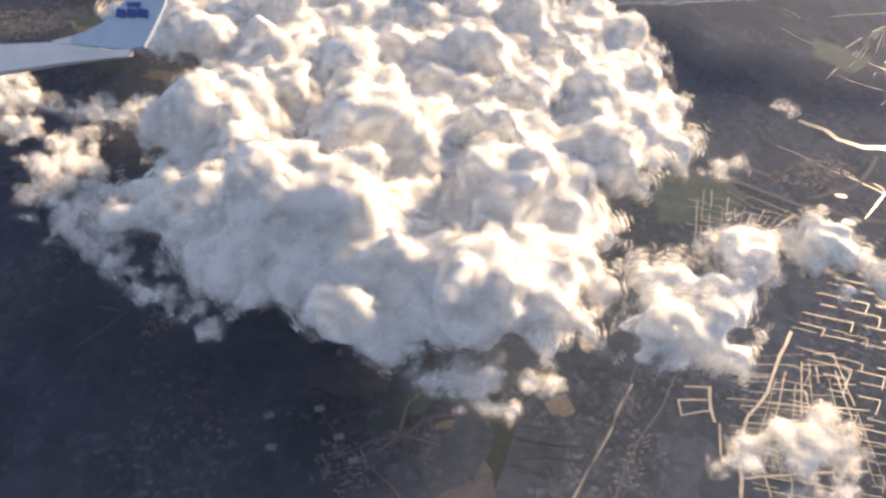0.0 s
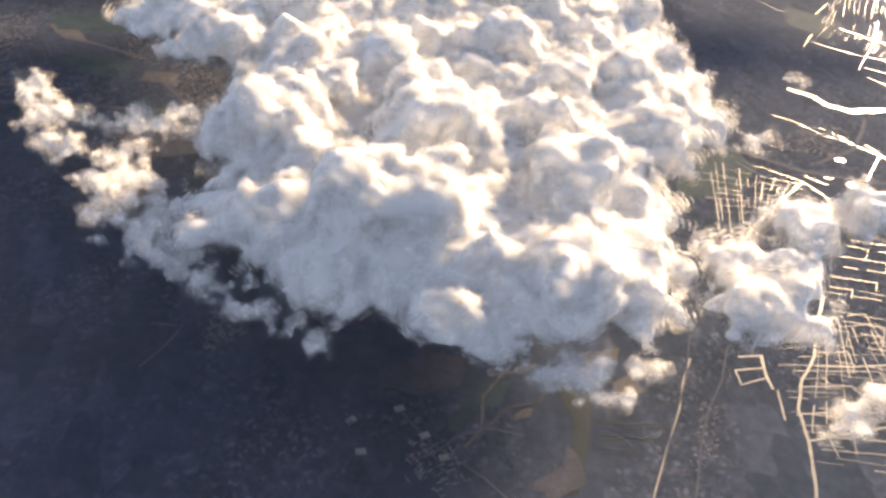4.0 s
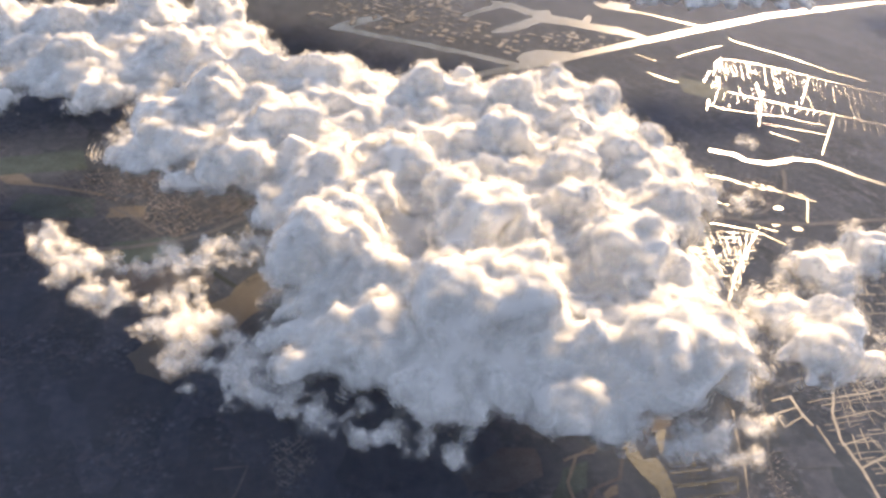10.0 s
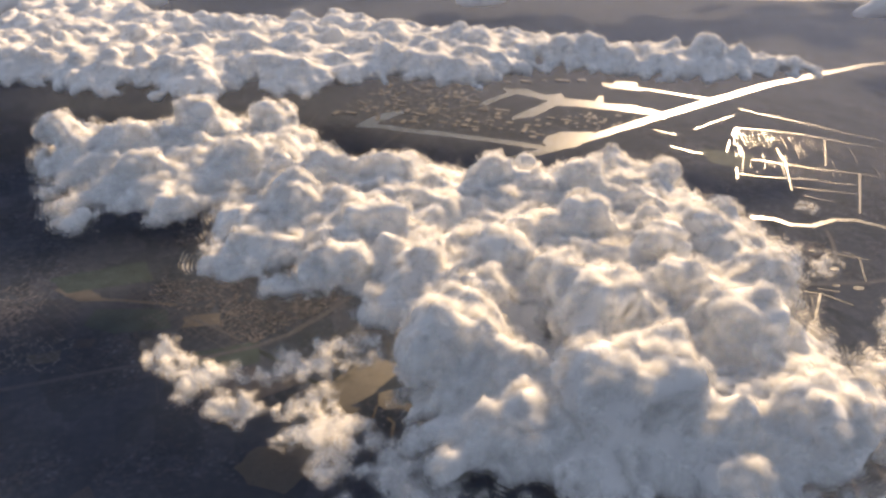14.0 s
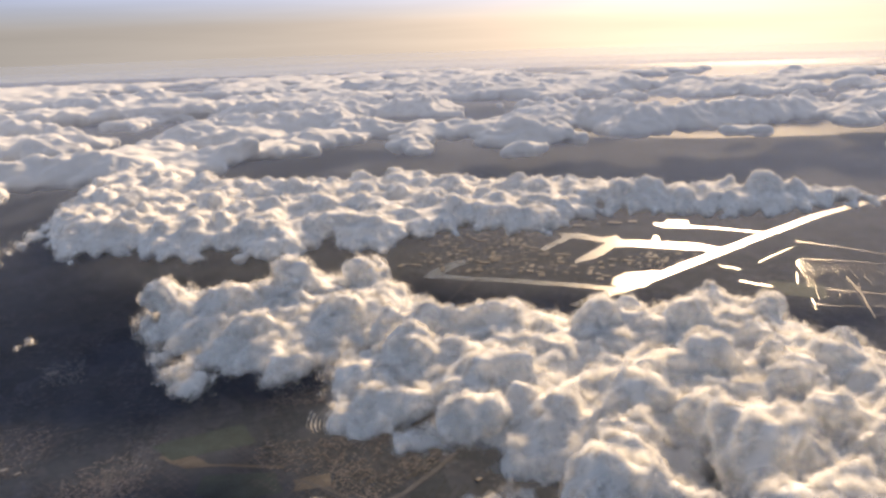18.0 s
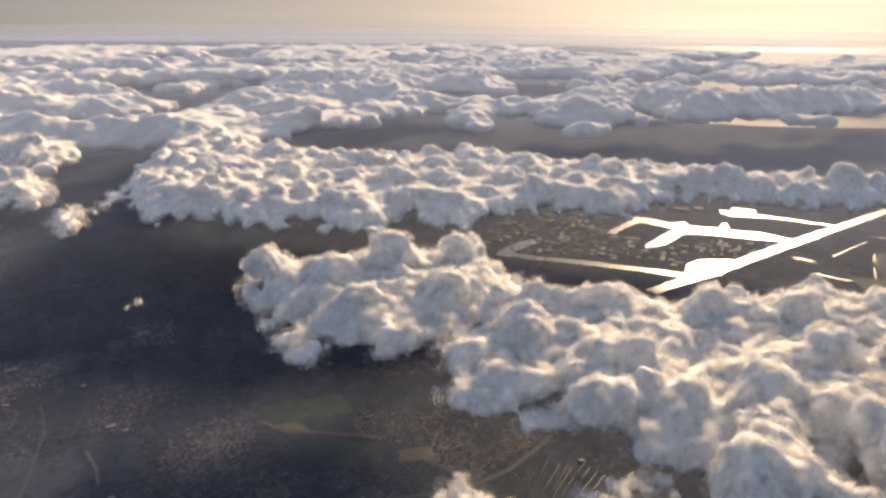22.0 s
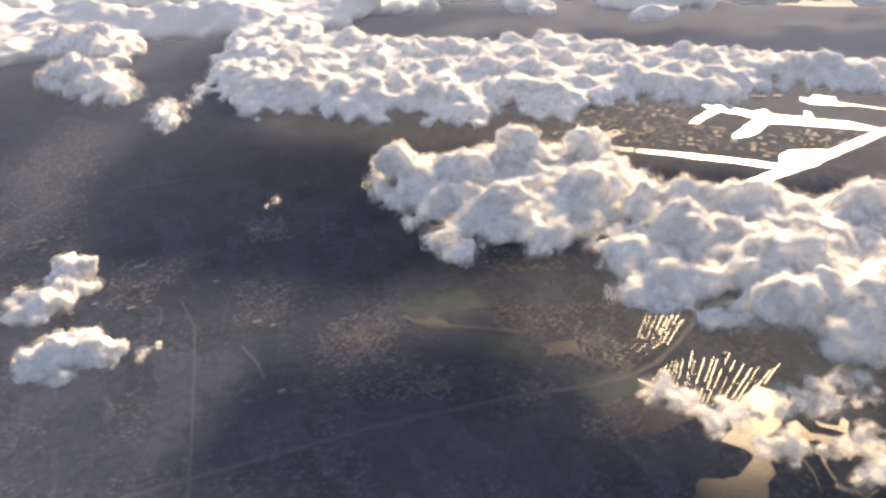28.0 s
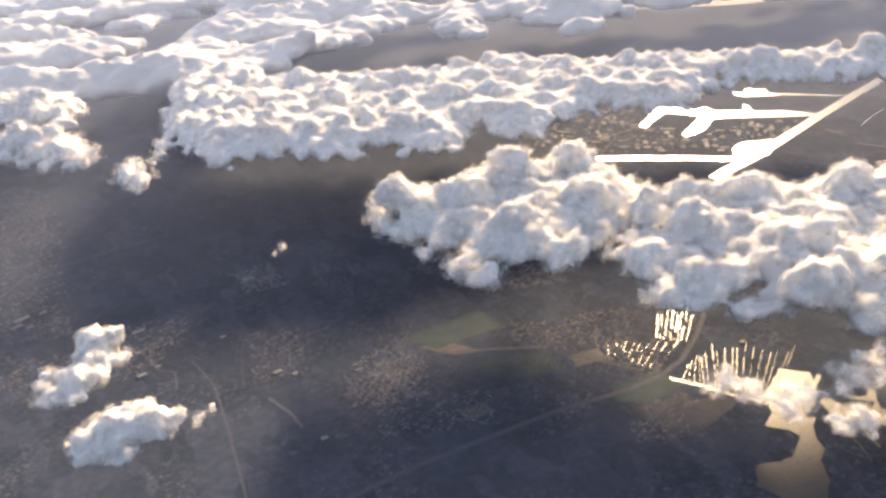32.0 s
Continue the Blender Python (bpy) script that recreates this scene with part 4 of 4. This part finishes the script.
# the deck of far cumulus, out to the horizon
def deck(label, near, far, left, right, size, cover, seed, spare=None, mesh=0.27, rise=32, flat=0.78):
    heap = Heap()
    r = np.random.default_rng(seed)
    rho = near
    while rho < far:
        s = size * (0.75 + 0.5 * rho / far)
        for az in np.arange(left, right, math.degrees(s * 0.85 / rho)):
            a = radians(az + r.uniform(-0.3, 0.3) * math.degrees(s / rho))
            d = rho + r.uniform(-0.5, 0.5) * s
            x, y = -240 + d * math.sin(a), 50 + d * math.cos(a)
            n = noise.noise(Vector((x * 0.0018, y * 0.0034, seed))) + 0.6 * noise.noise(Vector((x * 0.008, y * 0.011, seed + 4)))
            if n < cover(az, d) or (spare and inside(spare, x, y)):
                continue
            high = min(1, (n - cover(az, d)) * 2.5)
            heap.add(2, x, y, 60 + rise * high * r.uniform(0.3, 1.0), s * r.uniform(0.6, 1.05), flat)
            if r.random() < 0.6:
                heap.add(2, x + r.uniform(-1, 1) * s * 0.6, y + r.uniform(-1, 1) * s * 0.6, 60 + (rise + 8) * high, s * r.uniform(0.25, 0.5), flat)
        rho += s * 0.8
    ob = grown(heap.mesh("cloud_deck"), "cloud_deck", size * mesh, ((size * 1.3, size * 0.42), (size * 0.6, size * 0.3)), 2)
    ob.data.materials.clear()
    ob.data.materials.append(CLOUD_FAR)
    return tagged(ob, label, "clouds", kind="stuff")


GAP = [(-240, 1110), (217, 881), (360, 830), (330, 960), (163, 1119), (41, 1330), (-149, 1225)]
deck("far field of white cumulus with dark gaps", 980, 1900, -24, 52, 15, lambda az, d: -0.13 if az < 18 else (-0.03 if az < 28 or d > 1500 else (0.12 if az < 33 or d > 1350 else 9)), 3, GAP, mesh=0.3)
deck("distant deck of white cumulus towards the horizon", 1900, 2600, -24, 52, 20, lambda az, d: -0.14 if az < 22 else -0.02 + 0.1 * (az > 32), 6, mesh=0.32, rise=24)
deck("cumulus deck fading to the horizon", 2600, 3500, -24, 52, 28, lambda az, d: -0.12 if az < 24 else 0.04 + 0.2 * (az > 31), 9, mesh=0.36, rise=12, flat=0.4)


# flat see-through sheets imitate haze; opacity grows with distance from one point
def haze_sheet(z, near, full, most, thin):
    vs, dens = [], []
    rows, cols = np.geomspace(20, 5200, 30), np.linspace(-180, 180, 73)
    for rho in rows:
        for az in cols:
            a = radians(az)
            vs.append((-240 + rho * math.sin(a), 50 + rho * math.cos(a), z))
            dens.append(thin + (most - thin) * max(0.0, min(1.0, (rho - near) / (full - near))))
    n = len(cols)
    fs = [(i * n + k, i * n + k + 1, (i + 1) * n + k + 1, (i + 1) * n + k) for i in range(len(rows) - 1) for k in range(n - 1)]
    ob = mesh_object("haze_sheet", vs, fs, HAZE, smooth=True)
    ob.data.attributes.new("sheet_opacity", "FLOAT", "POINT").data.foreach_set("value", np.array(dens, np.float32))
    return tagged(ob, "see-through sheet standing in for pale haze over the country", "haze", kind="stuff")


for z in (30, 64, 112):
    haze_sheet(z, 650 * (1 - z / 245), 2800 * (1 - z / 245), 0.23, 0.008)


# ---- the aircraft's wing, beside the first seat by the window ----
def slab(name, outline, thick, mat, parent, label="", lift=0.0):
    """A tapered panel: outline in the wing's plane, (across, up, thickness factor)."""
    n = len(outline)
    vs = [(x, y, thick * k / 2 + lift) for x, y, k in outline] + [(x, y, -thick * k / 2 + lift) for x, y, k in outline]
    fs = [tuple(range(n)), tuple(range(2 * n - 1, n - 1, -1))] + [(i, n + i, n + (i + 1) % n, (i + 1) % n) for i in range(n)]
    ob = mesh_object(name, vs, fs, mat, parent)
    if label:
        tagged(ob, label)
    return ob


def wing():
    far, half = 1.9, math.tan(radians(58.3 / 2))
    px = half * far / 784
    def at(*pts):
        return [((x - 784) * px, (441 - y) * px, k) for x, y, k in pts]
    ob = new("aircraft_wing")
    slab("wing_panel", at((-260, 205, 1), (-260, 108, 1), (0, 82, 1), (90, 78, 1), (140, 80, 0.8), (200, 90, 0.5), (236, 94, 0.3), (232, 100, 0.3), (120, 113, 0.8), (0, 131, 1)), 0.03, PAINT, ob, "white painted wing skin")
    slab("winglet", at((135, 82, 1), (137, 70, 1), (165, 60, 1), (190, 47, 1), (212, 28, 0.9), (232, 4, 0.8), (262, -60, 0.6), (292, -118, 0.4), (322, -118, 0.3), (308, -20, 0.5), (296, 18, 0.6), (276, 62, 0.8), (262, 88, 0.9), (240, 92, 0.9), (200, 90, 1)), 0.02, BLUE, ob, "light blue upturned wing tip", 0.02)
    slab("trailing_edge", at((98, 77, 1), (137, 68, 1), (136, 81, 1), (110, 80, 1)), 0.02, PAINT, ob, lift=0.012)
    slab("static_wick", at((212, 93, 1), (238, 91, 1), (240, 94, 1), (232, 104, 1)), 0.012, PAINT, ob, "small metal tip light", 0.02)
    # plain blue bars and a small crest in place of the airline's mark
    for x0, x1 in ((216, 232), (235, 249), (252, 271)):
        slab("marking_bar", at((x0, 22, 1), (x1, 25, 1), (x1 - 1, 40, 1), (x0 - 1, 37, 1)), 0.002, NAVY, ob, "dark blue marking", 0.0325)
    slab("marking_crest", at((233, 12, 1), (258, 12, 1), (256, 20, 1), (235, 20, 1)), 0.002, NAVY, ob, "dark blue crest", 0.0325)
    ob.matrix_world = PATH[0][1] @ Matrix.Translation((0, 0, -far))
    return tagged(ob, "white aircraft wing with a blue upturned tip", "aircraft wing")


wing()
